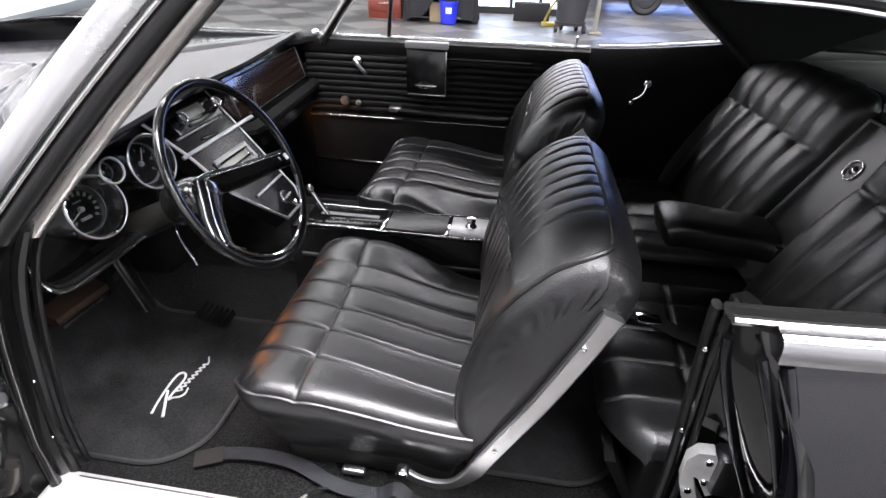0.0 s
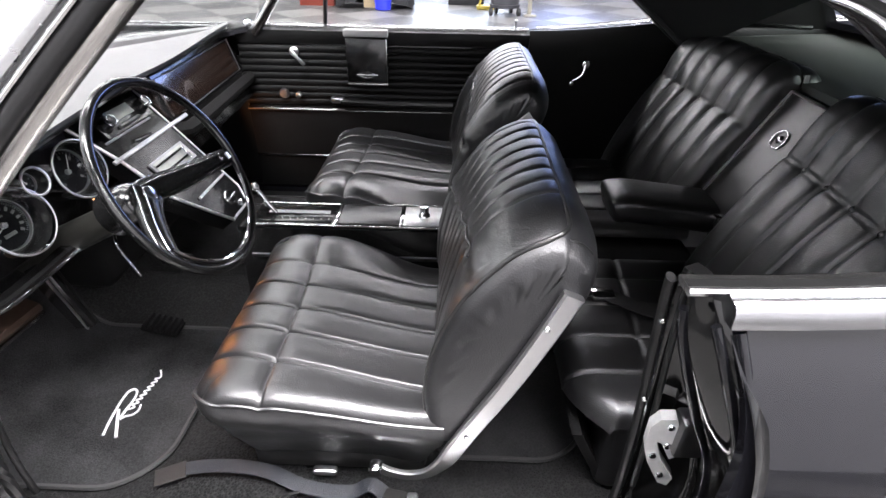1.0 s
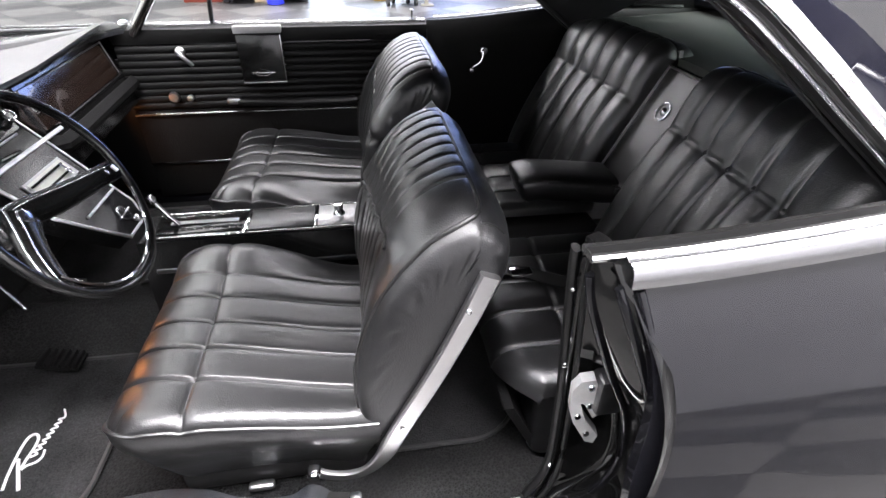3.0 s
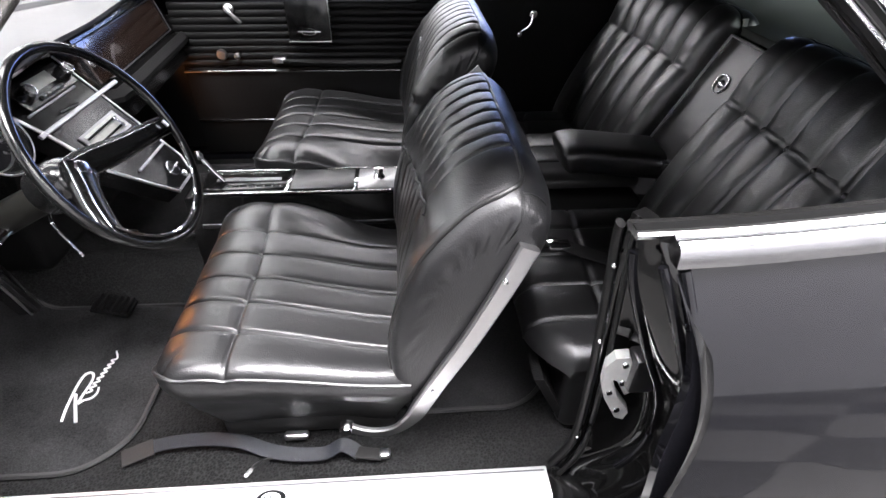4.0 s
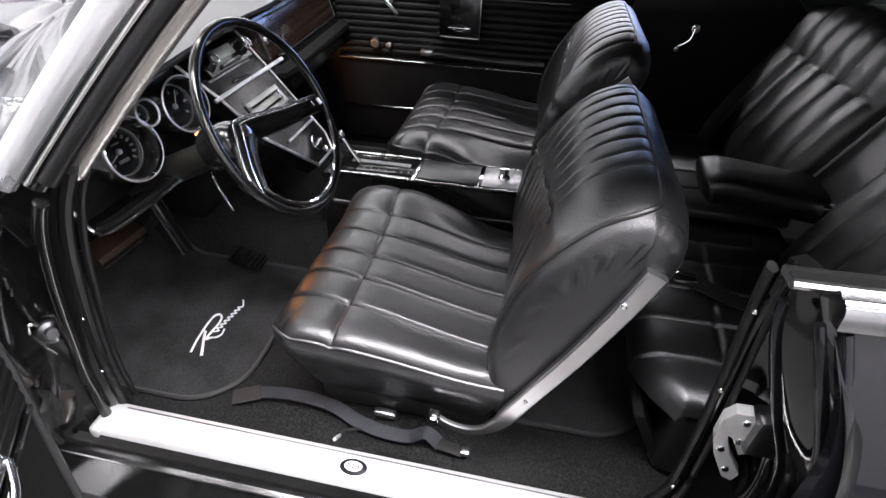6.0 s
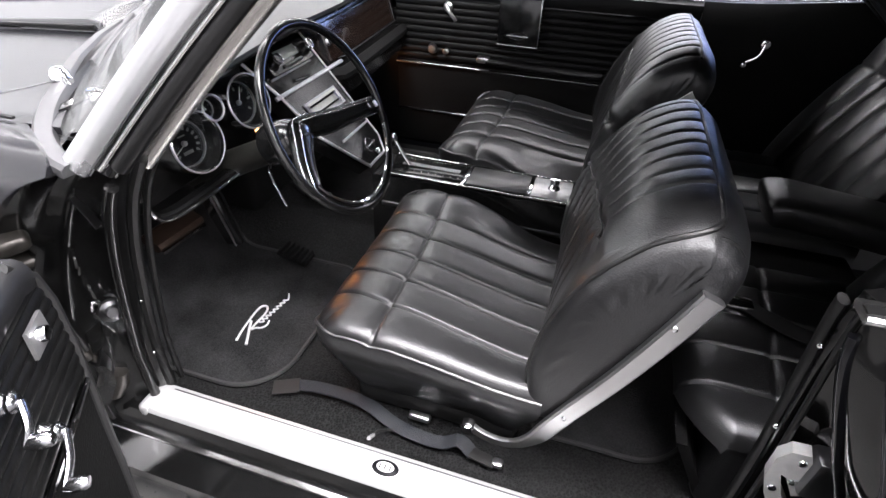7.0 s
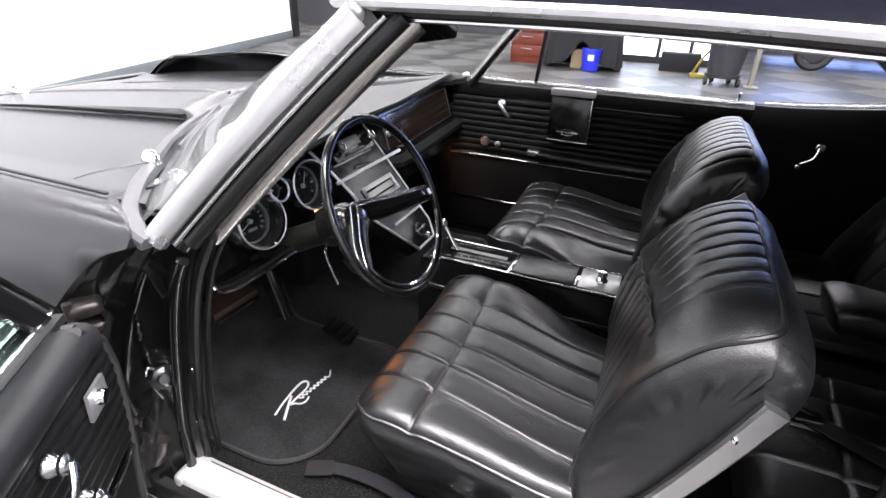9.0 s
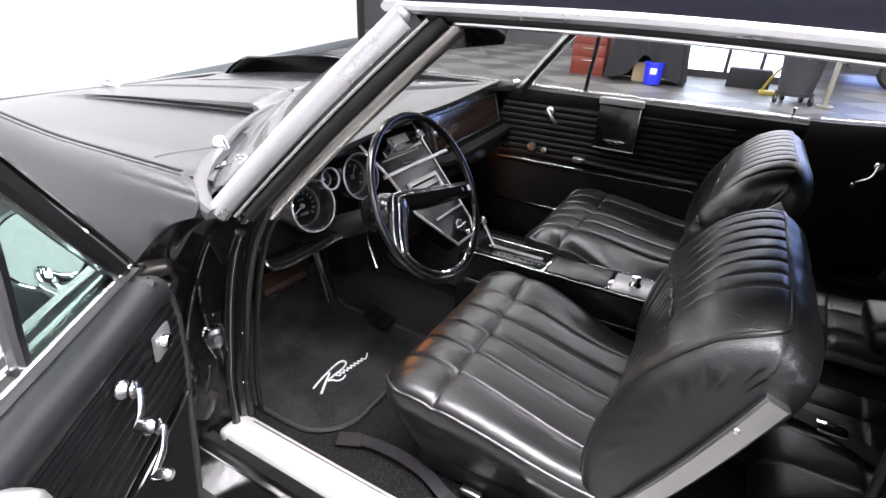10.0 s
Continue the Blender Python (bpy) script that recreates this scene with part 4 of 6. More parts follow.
def front_seat(label, cat="car seat"):
    t = thing("front_seat", label, cat, (0.05, -0.375, 0.24), "front seats")
    part("cushion", sheet(lambda u, v: round_corner(cushion_at(u, v)), 150, 230), LEATHER, t, "pleated black leather cushion", 80)
    part("skirt", sheet(skirt_at, 120, 14), LEATHER_SIDE, t, "", 80)
    rim = []
    for i in range(121):
        p = skirt_at(i / 120, 0)
        rim.append(p + Vector((0, 0, 0.002)))
    part("welt", tube(rim, 0.0042, 8), LEATHER, t, "leather-covered welt round the cushion")
    TOP = 52                      # the row of the outline at which the pleated cover meets the plain back
    bk = part("backrest", sheet(lambda u, v: back_at(u * TOP / 96, 0.045 + 0.91 * v), TOP, 260), LEATHER, t, "pleated black leather backrest", 80)
    part("back_panel", sheet(lambda u, v: back_at((TOP + u * (96 - TOP)) / 96, 0.045 + 0.91 * v), 96 - TOP, 60), LEATHER_BACK, bk, "plain black vinyl back", 80)
    edge = [back_at(i / 96, 0.045) for i in range(2, 46)] + [back_at((45 + (TOP - 45) * math.sin(math.pi / 2 * k / 8)) / 96, 0.045 + 0.06 * (1 - math.cos(math.pi / 2 * k / 8))) for k in range(1, 9)]
    edge += [back_at(TOP / 96, 0.105 + 0.85 * k / 40) for k in range(1, 41)]
    part("welt", tube(spline(edge[::2], 120), 0.0044, 8, (0.3, 0.5, 0.2)), PIPING, bk)
    part("side_panel", seat_side(0.045, 0.0), LEATHER_BACK, bk, "plain black vinyl side with gathers along the welt", 80)
    part("side_panel", seat_side(0.955, 1.0), LEATHER_BACK, bk, "plain black vinyl side with gathers along the welt", 80)
    seam = []
    for k in range(41):
        y = lerp(-0.545, -0.11, k / 40)
        w, v = (0.245 + 0.085 * smooth(-0.1, -0.56, y) + 0.004 * math.sin(70 * y)) * 96, (y + 0.662) / 0.574
        a = math.floor(w)
        seam.append(back_at(a / 96, v).lerp(back_at((a + 1) / 96, v), w - a) + Vector((-0.004, 0, 0.003)))
    part("seam_welt", tube(seam, 0.003, 6), LEATHER, bk)
    for du in (0.0, 0.008):
        part("stitching", tube([back_at(0.545 + du + 0.09 * k / 12, 0.05 + 0.01 * k / 12) for k in range(13)], 0.002, 5, (0.3, 0.5, 0.2)), PIPING, bk)
    part("seat_base", box(-0.17, 0.2, -0.60, -0.15, 0.24, 0.31, 0.02), RUBBER, t)
    run = [(0.11, -0.672, 0.367), (0.135, -0.676, 0.357), (0.17, -0.678, 0.352), (0.205, -0.678, 0.362), (0.235, -0.676, 0.392), (0.255, -0.674, 0.43), (0.285, -0.672, 0.49), (0.34, -0.672, 0.60), (0.388, -0.673, 0.712), (0.419, -0.671, 0.788)]
    st = part("side_arm", sweep(spline(run, 40), rect(0.026, 0.013, 0.003), (0, -1, 0), scale=lambda k: 0.8 + 0.50 * smooth(0.3, 0.55, k)), ARM, t, "brushed steel folding-backrest arm")
    part("arm_bolt", lathe([(0, 0.004), (0.004, 0.003), (0.005, 0)], (0.386, -0.681, 0.73), (0, -1, 0), 12), CHROME, st)
    part("arm_bolt", lathe([(0, 0.004), (0.004, 0.003), (0.005, 0)], (0.275, -0.681, 0.475), (0, -1, 0), 12), CHROME, st)
    part("arm_pivot", lathe([(0, 0.012), (0.011, 0.011), (0.014, 0.004), (0.014, -0.01)], (0.108, -0.676, 0.367), (0, -1, 0), 20), CHROME, st)
    part("release_button", box(-0.040, 0.012, -0.624, -0.604, 0.252, 0.268, 0.007, 3), SATIN, t, "bright seat release button")
    return t


driver = front_seat("black leather driver bucket seat with steel side arm")
passenger = copy_thing(driver, pose(0.064, 0.375, 0.272, 0, 1.5, 0))
tagged(passenger, "black leather passenger bucket seat with pleated cushion")
for o in passenger.children_recursive:
    o.data = o.data.copy()
    o.data.transform(Matrix.Diagonal((1, -1, 1, 1)))
    o.data.flip_normals()
    if o.parent == passenger:
        o.matrix_parent_inverse = Matrix.Translation((-0.05, -0.375, -0.24))

back = [o for o in driver.children if o.name.startswith("backrest")][0]
tab = back_at(52 / 96, 0.955)
part("corner_tab", plate([tab + Vector(q) for q in ((-0.030, -0.004, 0.0), (0.016, 0.0, -0.006), (-0.004, 0.0, 0.022))], (0, 0.004, 0)), SILVER, back)

# ---- rear seat ----
rear = thing("back_seat", "black leather rear seat with two buttoned backrests", "car seat", (0.8, 0, 0.24))


REAR_SEAMS = [0.19, 0.276, 0.362, 0.448, 0.535]
REAR_P = spline([(0.85, 0, 0.42), (0.868, 0, 0.50), (0.912, 0, 0.61), (0.962, 0, 0.71), (1.012, 0, 0.793), (1.035, 0, 0.85), (1.062, 0, 0.905), (1.095, 0, 0.938), (1.13, 0, 0.937), (1.148, 0, 0.905), (1.15, 0, 0.83)], 110)
CREASE = 0.4


def rear_back_at(u, v, s):
    """u from the foot up and over the top, v from the middle of the car outwards."""
    p = REAR_P[round(u * 110)]
    y = lerp(0.10, 0.665, v)
    nrm = Vector((-0.87, 0, 0.5)) if u < 0.55 else Vector((-0.87, 0, 0.5)).lerp(Vector((0.2, 0, 1)), smooth(0.55, 0.8, u))
    ends = [0.10] + REAR_SEAMS + [0.665]
    fade = smooth(0.86, 0.62, u)
    h = 0.0
    for a, b in zip(ends, ends[1:]):
        if a <= y <= b:
            h += 0.0085 * (1 - abs(2 * (y - a) / (b - a) - 1) ** 3) * (0.35 + 0.65 * fade)
    for k in REAR_SEAMS:
        h -= 0.005 * bell(y - k, 0.0045) * fade
        h -= 0.006 * bell(y - k, 0.011) * bell(u - CREASE, 0.020) + 0.005 * bell(y - k, 0.009) * smooth(CREASE, CREASE + 0.03, u) * smooth(CREASE + 0.24, CREASE + 0.05, u)
    h -= 0.005 * bell(u - CREASE, 0.0045) + 0.002 * bell(u - CREASE, 0.04)
    d = min(y - 0.10, 0.665 - y)
    r = 0.035 if y < 0.3 else 0.06
    e = r * (1 - math.sqrt(max(0, 1 - max(0, 1 - d / r) ** 2)))
    drop = (0.075 * smooth(0.42, 0.665, y) ** 2 + 0.022 * smooth(0.2, 0.10, y) ** 2) * smooth(0.5, 0.95, u)
    q = p + nrm * (h - e * 0.8)
    return Vector((q.x - 0.075 * max(0, y - 0.12) + 0.0015 * noise.noise((y * 25, u * 12, 2)), s * (y + 0.022 * smooth(0.15, 0.55, y)), q.z - drop))


GREY_BOARD = mat("grey_back_board", (0.28, 0.28, 0.27), 0.7, var=0.1)
for y0, y1, s in ((0.075, 0.70, 1), (-0.70, -0.075, -1)):
    bk = part("backrest", sheet(lambda u, v: rear_back_at(u, v, s), 110, 150, (0.05, 0, -0.012)), LEATHER, rear, "buttoned and pleated black leather backrest", 80)
    for k in REAR_SEAMS:
        p = rear_back_at(CREASE, (k - 0.10) / 0.565, s) + Vector((-0.87, 0, 0.5)) * 0.005
        part("button", lathe([(0, 0.008), (0.004, 0.007), (0.0075, 0.004), (0.0085, -0.002)], p, (-0.87, 0, 0.5), 12), LEATHER, bk)
    part("welt", tube([rear_back_at(0.80, i / 40, s) + Vector((0, 0, 0.001)) for i in range(41)], 0.004, 6), PIPING, bk)
    part("back_board", sheet(lambda u, v: (1.128 + 0.012 * v, s * lerp(0.102, 0.16, u), lerp(0.925 - 0.02 * u, 0.83, v)), 12, 6, (0.012, 0, 0)), GREY_BOARD, bk, "light grey back of the backrest")

    def seat_at(u, v):
        ya, yb = max(y0, -0.628), min(y1, 0.628)
        x, y = lerp(0.475, 0.95, u), lerp(ya, yb, v)
        d = min(v, 1 - v)
        f = v * 5
        z = 0.478 - max(0.05 * (1 - math.sqrt(1 - max(0, 1 - u / 0.14) ** 2)), 0.03 * (1 - math.sqrt(1 - max(0, 1 - d / 0.09) ** 2)))
        z += 0.006 * abs(math.sin(math.pi * f)) ** 0.5 - 0.004 * bell(f - round(f), 0.035) - 0.006 * bell(u - 0.38 - 0.1 * (v - 0.5), 0.012)
        x += 0.075 * (1 - u) * max(0, 1 - (0.628 - abs(y)) / 0.12) ** 2
        return (x, y, z)
    cu = part("cushion", sheet(seat_at, 90, 130), LEATHER, rear, "black leather rear cushion", 80)
    part("cushion_front", sheet(lambda u, v: (lerp(0.485, 0.56, v), lerp(max(y0, -0.61), min(y1, 0.61), u), lerp(0.40, 0.25, v)), 30, 10, (0.02, 0, 0)), LOWER, cu)
    part("cushion_side", box(0.548, 0.95, min(s * 0.46, s * 0.624), max(s * 0.46, s * 0.624), 0.238, 0.452, 0.03, 5), LEATHER_BACK, cu)
part("centre_panel", sheet(lambda u, v: (lerp(0.940, 1.108, u), lerp(-0.102, 0.102, v), lerp(0.555, 0.884, u)), 4, 4, (0.05, 0, -0.02)), LACQUER, rear, "gloss black centre panel between the backrests")
for y in (-0.098, 0.098):
    part("centre_strip", sweep([(0.938, y, 0.557), (1.106, y, 0.886)], rect(0.005, 0.006), (0, 1, 0)), SATIN, rear, "thin chrome edge strip")
part("centre_strip", sweep([(1.108, -0.10, 0.885), (1.108, 0.10, 0.885)], rect(0.006, 0.005)), SATIN, rear, "thin chrome edge strip")
ce = part("emblem", lathe([(0.022, 0), (0.0235, 0.003), (0.0255, 0.003), (0.027, 0)], (1.058, 0.0, 0.79), (-0.89, 0, 0.45), 28), BELT, rear, "round chrome emblem")
part("emblem_core", lathe([(0, 0.004), (0.009, 0.003), (0.012, 0)], (1.058, 0.0, 0.79), (-0.89, 0, 0.45), 20), CHROME, ce)
ar = part("arm_rest", sweep(spline([(0.655, 0.0, 0.60), (0.70, 0, 0.61), (0.80, 0.0, 0.60), (0.93, 0.0, 0.585)], 16), [(0.082 * math.copysign(abs(math.cos(k * math.pi / 12)) ** 0.5, math.cos(k * math.pi / 12)), 0.040 * math.copysign(abs(math.sin(k * math.pi / 12)) ** 0.6, math.sin(k * math.pi / 12))) for k in range(24)], scale=lambda k: math.sqrt(1 - max(0, 1 - k / 0.18) ** 2 * 0.75)), LEATHER, rear, "folded-down black leather centre arm rest")
part("hinge", box(0.91, 0.945, -0.10, -0.07, 0.585, 0.615, 0.006), CHROME, ar)
part("seat_divider", box(0.56, 0.95, -0.12, 0.12, 0.24, 0.43, 0.02), LOWER, rear)

# ---- dashboard ----
dash = thing("dashboard", "black padded dashboard with round chrome dials", "dashboard", (-0.6, 0, 0.6))


EDGE_X = [(-0.745, -0.452), (-0.5, -0.493), (-0.254, -0.532), (-0.015, -0.566), (0.2, -0.566), (0.745, -0.592)]


def pad_edge(y):
    return table(EDGE_X, y)


def pad_z(y):
    return 0.891 + 0.022 * smooth(0.1, 0.75, y)


def pad_at(u, v):
    y = lerp(-0.745, 0.745, v)
    xe = pad_edge(y)
    back = screen_at(0, (y / BOT_Y + 1) / 2)
    if u < 0.3:
        a = u / 0.3 * math.pi * 0.55
        return (xe - 0.012 + 0.012 * math.sin(a), y, pad_z(y) + 0.012 - 0.012 * math.cos(a))
    k = (u - 0.3) / 0.7
    return (lerp(xe, back.x + 0.0, k), y, lerp(pad_z(y) + 0.014, 0.898, k) + 0.006 * math.sin(math.pi * k))


part("pad", sheet(pad_at, 30, 50), DASHPAD, dash, "grey-black padded dashboard top", 80)
FACE = [(-0.745, -0.605), (-0.215, -0.612), (-0.205, -0.70), (0.098, -0.70), (0.102, -0.592), (0.2, -0.592), (0.745, -0.625)]


def face_x(y, z):
    return table(FACE, y) + 0.3 * (0.87 - z) * smooth(-0.25, -0.15, y)


part("brow", sheet(lambda u, v: (lerp(pad_edge(lerp(-0.745, 0.745, v)) - 0.012, face_x(lerp(-0.745, 0.745, v), 0.87) - 0.01, u), lerp(-0.745, 0.745, v), pad_z(lerp(-0.745, 0.745, v)) - 0.002 * u), 4, 40, (0, 0, 0.006)), DASHPAD, dash)
part("fascia", sheet(lambda u, v: (face_x(lerp(-0.745, 0.745, v), lerp(0.905, 0.66, u)), lerp(-0.745, 0.745, v), lerp(0.905, 0.66, u)), 8, 60, (-0.02, 0, 0)), PLASTIC, dash, "gloss black fascia")
part("lower_roll", sweep([(face_x(y, 0.72) + 0.015, y, 0.725) for y in [0.10 + 0.04 * i for i in range(17)]], rect(0.04, 0.05, 0.018)), LOWER, dash)
part("fascia_strip", sweep([(pad_edge(y) - 0.004, y, pad_z(y) - 0.001) for y in [-0.74 + 0.04 * i for i in range(38)]], rect(0.006, 0.005)), CHROME, dash)
part("wood_panel", sheet(lambda u, v: (face_x(lerp(0.10, 0.69, v), lerp(0.868, 0.768, u)) + 0.006, lerp(0.10, 0.69, v), lerp(0.868, 0.768, u)), 4, 20, (-0.005, 0, 0)), WOOD, dash, "dark walnut-look glove panel")
for z in (0.870, 0.765):
    part("panel_strip", sweep([(face_x(y, z) + 0.010, y, z) for y in (0.10, 0.2, 0.45, 0.69)], circle(0.0018, 8)), DARK_METAL, dash)
part("panel_strip", sweep([(face_x(0.69, 0.87) + 0.010, 0.69, 0.872), (face_x(0.69, 0.765) + 0.010, 0.69, 0.765)], circle(0.0018, 8), (0, 1, 0)), DARK_METAL, dash)
part("glove_lock", lathe([(0.0, 0.008), (0.011, 0.008), (0.015, 0.0)], (face_x(0.145, 0.82) + 0.006, 0.145, 0.82), (1, 0, 0.3), 20), CHROME, dash, "small chrome glove box lock")


def dial(at, r, deep, name, label, hand=0.6, ticks=0):
    ax = Vector((1.0, -0.12, 0.30)).normalized()
    at = Vector(at)
    d = part(name, lathe([(r * 1.06, -0.06), (r * 1.12, -0.02), (r * 1.12, 0.012), (r * 1.10, 0.019), (r * 1.06, 0.020), (r * 1.02, 0.014)], at, ax, 48), CHROME, dash, label)
    part("bezel", lathe([(r * 1.10 + 0.0023 * math.cos(k * math.pi / 6), 0.018 + 0.0023 * math.sin(k * math.pi / 6)) for k in range(12)], at, ax, 56, True), SATIN, d, "bright chrome bezel")
    part("cone", lathe([(r * 1.02, 0.014), (r * 0.86, -deep)], at, ax, 48), PLASTIC, d)
    part("inner_ring", lathe([(r * 0.88, -0.003), (r * 0.87, 0.003), (r * 0.83, 0.003), (r * 0.82, -0.003)], at - ax * deep * 0.9, ax, 48), SATIN, d)
    part("face", lathe([(0, 0), (r * 0.86, 0)], at - ax * deep, ax, 40), DIAL, d)
    part("hub", lathe([(0, 0.008), (r * 0.09, 0.006), (r * 0.11, 0)], at - ax * deep, ax, 16), SATIN, d)
    q = ax.to_track_quat("Z", "Y").to_matrix().to_4x4()
    m = Matrix.Translation(at - ax * (deep - 0.002)) @ q
    for i in range(ticks):
        rot = Matrix.Rotation(radians(-130 + 260 * i / (ticks - 1)), 4, "Z")
        part("numeral_bar", moved(box(-r * 0.045, r * 0.045, r * 0.50, r * 0.64, 0, 0.0008), m @ rot), DIAL_MARK, d)
    for i in range(4 * (ticks - 1) + 1):
        rot = Matrix.Rotation(radians(-130 + 260 * i / (4 * (ticks - 1))), 4, "Z")
        part("tick", moved(box(-r * 0.008, r * 0.008, r * (0.70 if i % 4 else 0.67), r * 0.77, 0, 0.0008), m @ rot), DIAL_MARK, d)
    if ticks > 10:
        part("counter", moved(box(-r * 0.22, r * 0.22, -r * 0.40, -r * 0.28, 0, 0.0008), m), DIAL_MARK, d)
        part("caption_bar", moved(box(-r * 0.16, r * 0.16, r * 0.26, r * 0.31, 0, 0.0008), m), DIAL_MARK, d)
    part("pointer", moved(box(-0.0008, 0.0008, -r * 0.12, r * 0.66, 0.002, 0.003), m @ Matrix.Rotation(hand, 4, "Z")), WHITE_MARK, d)
    g = part("glass", lathe([(0, 0.006), (r * 0.5, 0.004), (r * 1.0, 0.0)], at + ax * 0.004, ax, 40), GLASS, d)
    g.visible_shadow = False
    return d


sp = dial((-0.562, -0.476, 0.764), 0.057, 0.030, "speedometer", "large round chrome-rimmed speedometer", 2.0, 13)
dial((-0.562, -0.411, 0.814), 0.024, 0.012, "clock_gauge", "small round chrome-rimmed gauge", 0.3, 5)
dial((-0.545, -0.312, 0.797), 0.054, 0.02, "fuel_gauge", "round chrome-rimmed gauge", -0.5, 7)
part("lower_trim", sweep(spline([(-0.60, -0.62, 0.72), (-0.595, -0.605, 0.66), (-0.585, -0.57, 0.642), (-0.57, -0.50, 0.648), (-0.55, -0.40, 0.665), (-0.54, -0.28, 0.68)], 24), rect(0.03, 0.016, 0.005)), PLASTIC, dash)
part("lower_strip", sweep(spline([(-0.588, -0.625, 0.72), (-0.58, -0.605, 0.652), (-0.57, -0.57, 0.634), (-0.555, -0.50, 0.64), (-0.535, -0.40, 0.657), (-0.525, -0.28, 0.672)], 24), circle(0.004, 8)), CHROME, dash)
# Board and box added only to keep light out of the footwell
part("under_panel", box(-1.05, -0.63, -0.74, 0.74, 0.640, 0.652, 0.004), LOWER, dash, "added black board shading the footwell from above")
part("heater_box", box(-1.04, -0.70, -0.16, 0.34, 0.36, 0.640, 0.03, 3), LOWER, dash, "added black box shading the footwell")
# ---- steering wheel ----
A = 0.455
NW = Vector((math.cos(A), 0, math.sin(A)))
UW = Vector((-math.sin(A), 0, math.cos(A)))
YW = Vector((0, 1, 0))
CW = Vector((-0.283, -0.375, 0.819))
HUB = CW - NW * 0.085 - UW * 0.012
sw = thing("steering_wheel", "black steering wheel with two chrome-edged spokes", "steering wheel", tuple(HUB))
bm = bmesh.new()
rings = []
for i in range(72):
    a = 2 * math.pi * i / 72
    rad_v = YW * math.cos(a) + UW * math.sin(a)
    rings.append([bm.verts.new(CW + rad_v * (0.191 + 0.0092 * math.cos(b)) + NW * 0.0092 * math.sin(b)) for b in [2 * math.pi * j / 14 for j in range(14)]])
for i in range(72):
    P, Q = rings[i], rings[(i + 1) % 72]
    for j in range(14):
        bm.faces.new((P[j], P[(j + 1) % 14], Q[(j + 1) % 14], Q[j]))
part("rim", bm, PLASTIC, sw, "gloss black rim")
bm = bmesh.new()
rings = []
N1 = 30
for i in range(N1 + 1):
    a = radians(205 + 130 * i / N1)
    rad_v = YW * math.cos(a) + UW * math.sin(a)
    rings.append([bm.verts.new(CW + rad_v * (0.176 + 0.004 * math.cos(b)) + NW * (0.006 + 0.005 * math.sin(b))) for b in [2 * math.pi * j / 8 for j in range(8)]])
for P, Q in zip(rings, rings[1:]):
    for j in range(8):
        bm.faces.new((P[j], P[(j + 1) % 8], Q[(j + 1) % 8], Q[j]))
part("horn_ring", bm, CHROME, sw, "chrome lower rim insert")
# the spokes form one bent, padded bar: the two edges of each arm as (across, up, height over the rim's plane)
ARMS = {
    "long": ([(-0.068, 0.036, -0.046), (-0.031, 0.032, -0.042), (0.051, 0.012, -0.028), (0.176, -0.014, -0.006)],
             [(-0.040, -0.012, -0.048), (0.012, -0.025, -0.032), (0.079, -0.035, -0.018), (0.176, -0.050, -0.006)]),
    "short": ([(-0.069, 0.033, -0.046), (-0.094, 0.003, -0.040), (-0.129, -0.031, -0.028), (-0.159, -0.064, -0.012), (-0.170, -0.088, -0.004)],
              [(-0.030, -0.014, -0.047), (-0.070, -0.034, -0.036), (-0.112, -0.065, -0.020), (-0.149, -0.104, -0.004)]),
}
in_wheel = lambda p: CW + YW * p[0] + UW * p[1] + NW * p[2]
for kind, (e0, e1) in ARMS.items():
    E0, E1 = (spline([in_wheel(p) for p in ed], 24) for ed in (e0, e1))

    def arm_at(u, v, lift=0.0):
        k = min(23, int(u * 24))
        a, b = (E[k].lerp(E[k + 1], u * 24 - k) for E in (E0, E1))
        return a.lerp(b, v) + NW * (0.011 * (1 - abs(2 * v - 1) ** 3) + lift)

    lane = lambda v, lift: [arm_at(i / 24, v, lift) for i in range(25)]
    sp = part("spoke", sheet(arm_at, 24, 12, tuple(-NW * 0.016)), SPOKE, sw, "broad black spoke")
    part("spoke_edge", tube(lane(0.0, 0.001), 0.0028, 8, tuple(NW)), BELT, sp, "chrome spoke edge")
    if kind == "long":
        part("spoke_edge", tube(lane(1.0, 0.001), 0.0018, 8, tuple(NW)), BELT, sp, "chrome spoke edge")
        part("inlay_line", tube(lane(0.16, 0.001), 0.0012, 6, tuple(NW)), BELT, sp)
        part("horn_button", sweep([arm_at(0.955, 0.25, 0.002), arm_at(0.955, 0.62, 0.002)], rect(0.008, 0.007, 0.002), tuple(NW)), SATIN, sp, "small bright horn button")
        part("horn_button_mark", sweep([arm_at(0.885, 0.30, 0.001), arm_at(0.885, 0.55, 0.001)], rect(0.005, 0.003, 0.001), tuple(NW)), BELT, sp)
    else:
        part("spoke_facet", sheet(lambda u, v: arm_at(0.04 + 0.96 * u, 0.70 + 0.30 * v, 0.0022), 24, 4, tuple(-NW * 0.004)), BELT, sp, "polished chrome facet along the spoke")
        part("inlay_line", tube(lane(0.20, 0.001), 0.0014, 6, tuple(NW)), BELT, sp)
knee = in_wheel((-0.058, 0.008, -0.036))
part("hub_emblem", lathe([(0, 0.0045), (0.009, 0.004), (0.014, 0.0025), (0.0165, 0)], knee, NW, 28), BELT, sw, "chrome hub emblem")
HB = in_wheel((-0.062, 0.004, -0.07))
part("hub", lathe([(0, 0.016), (0.030, 0.014), (0.040, 0.004), (0.044, -0.020), (0.044, -0.055)], HB, NW, 36), PLASTIC, sw, "gloss black hub cup")
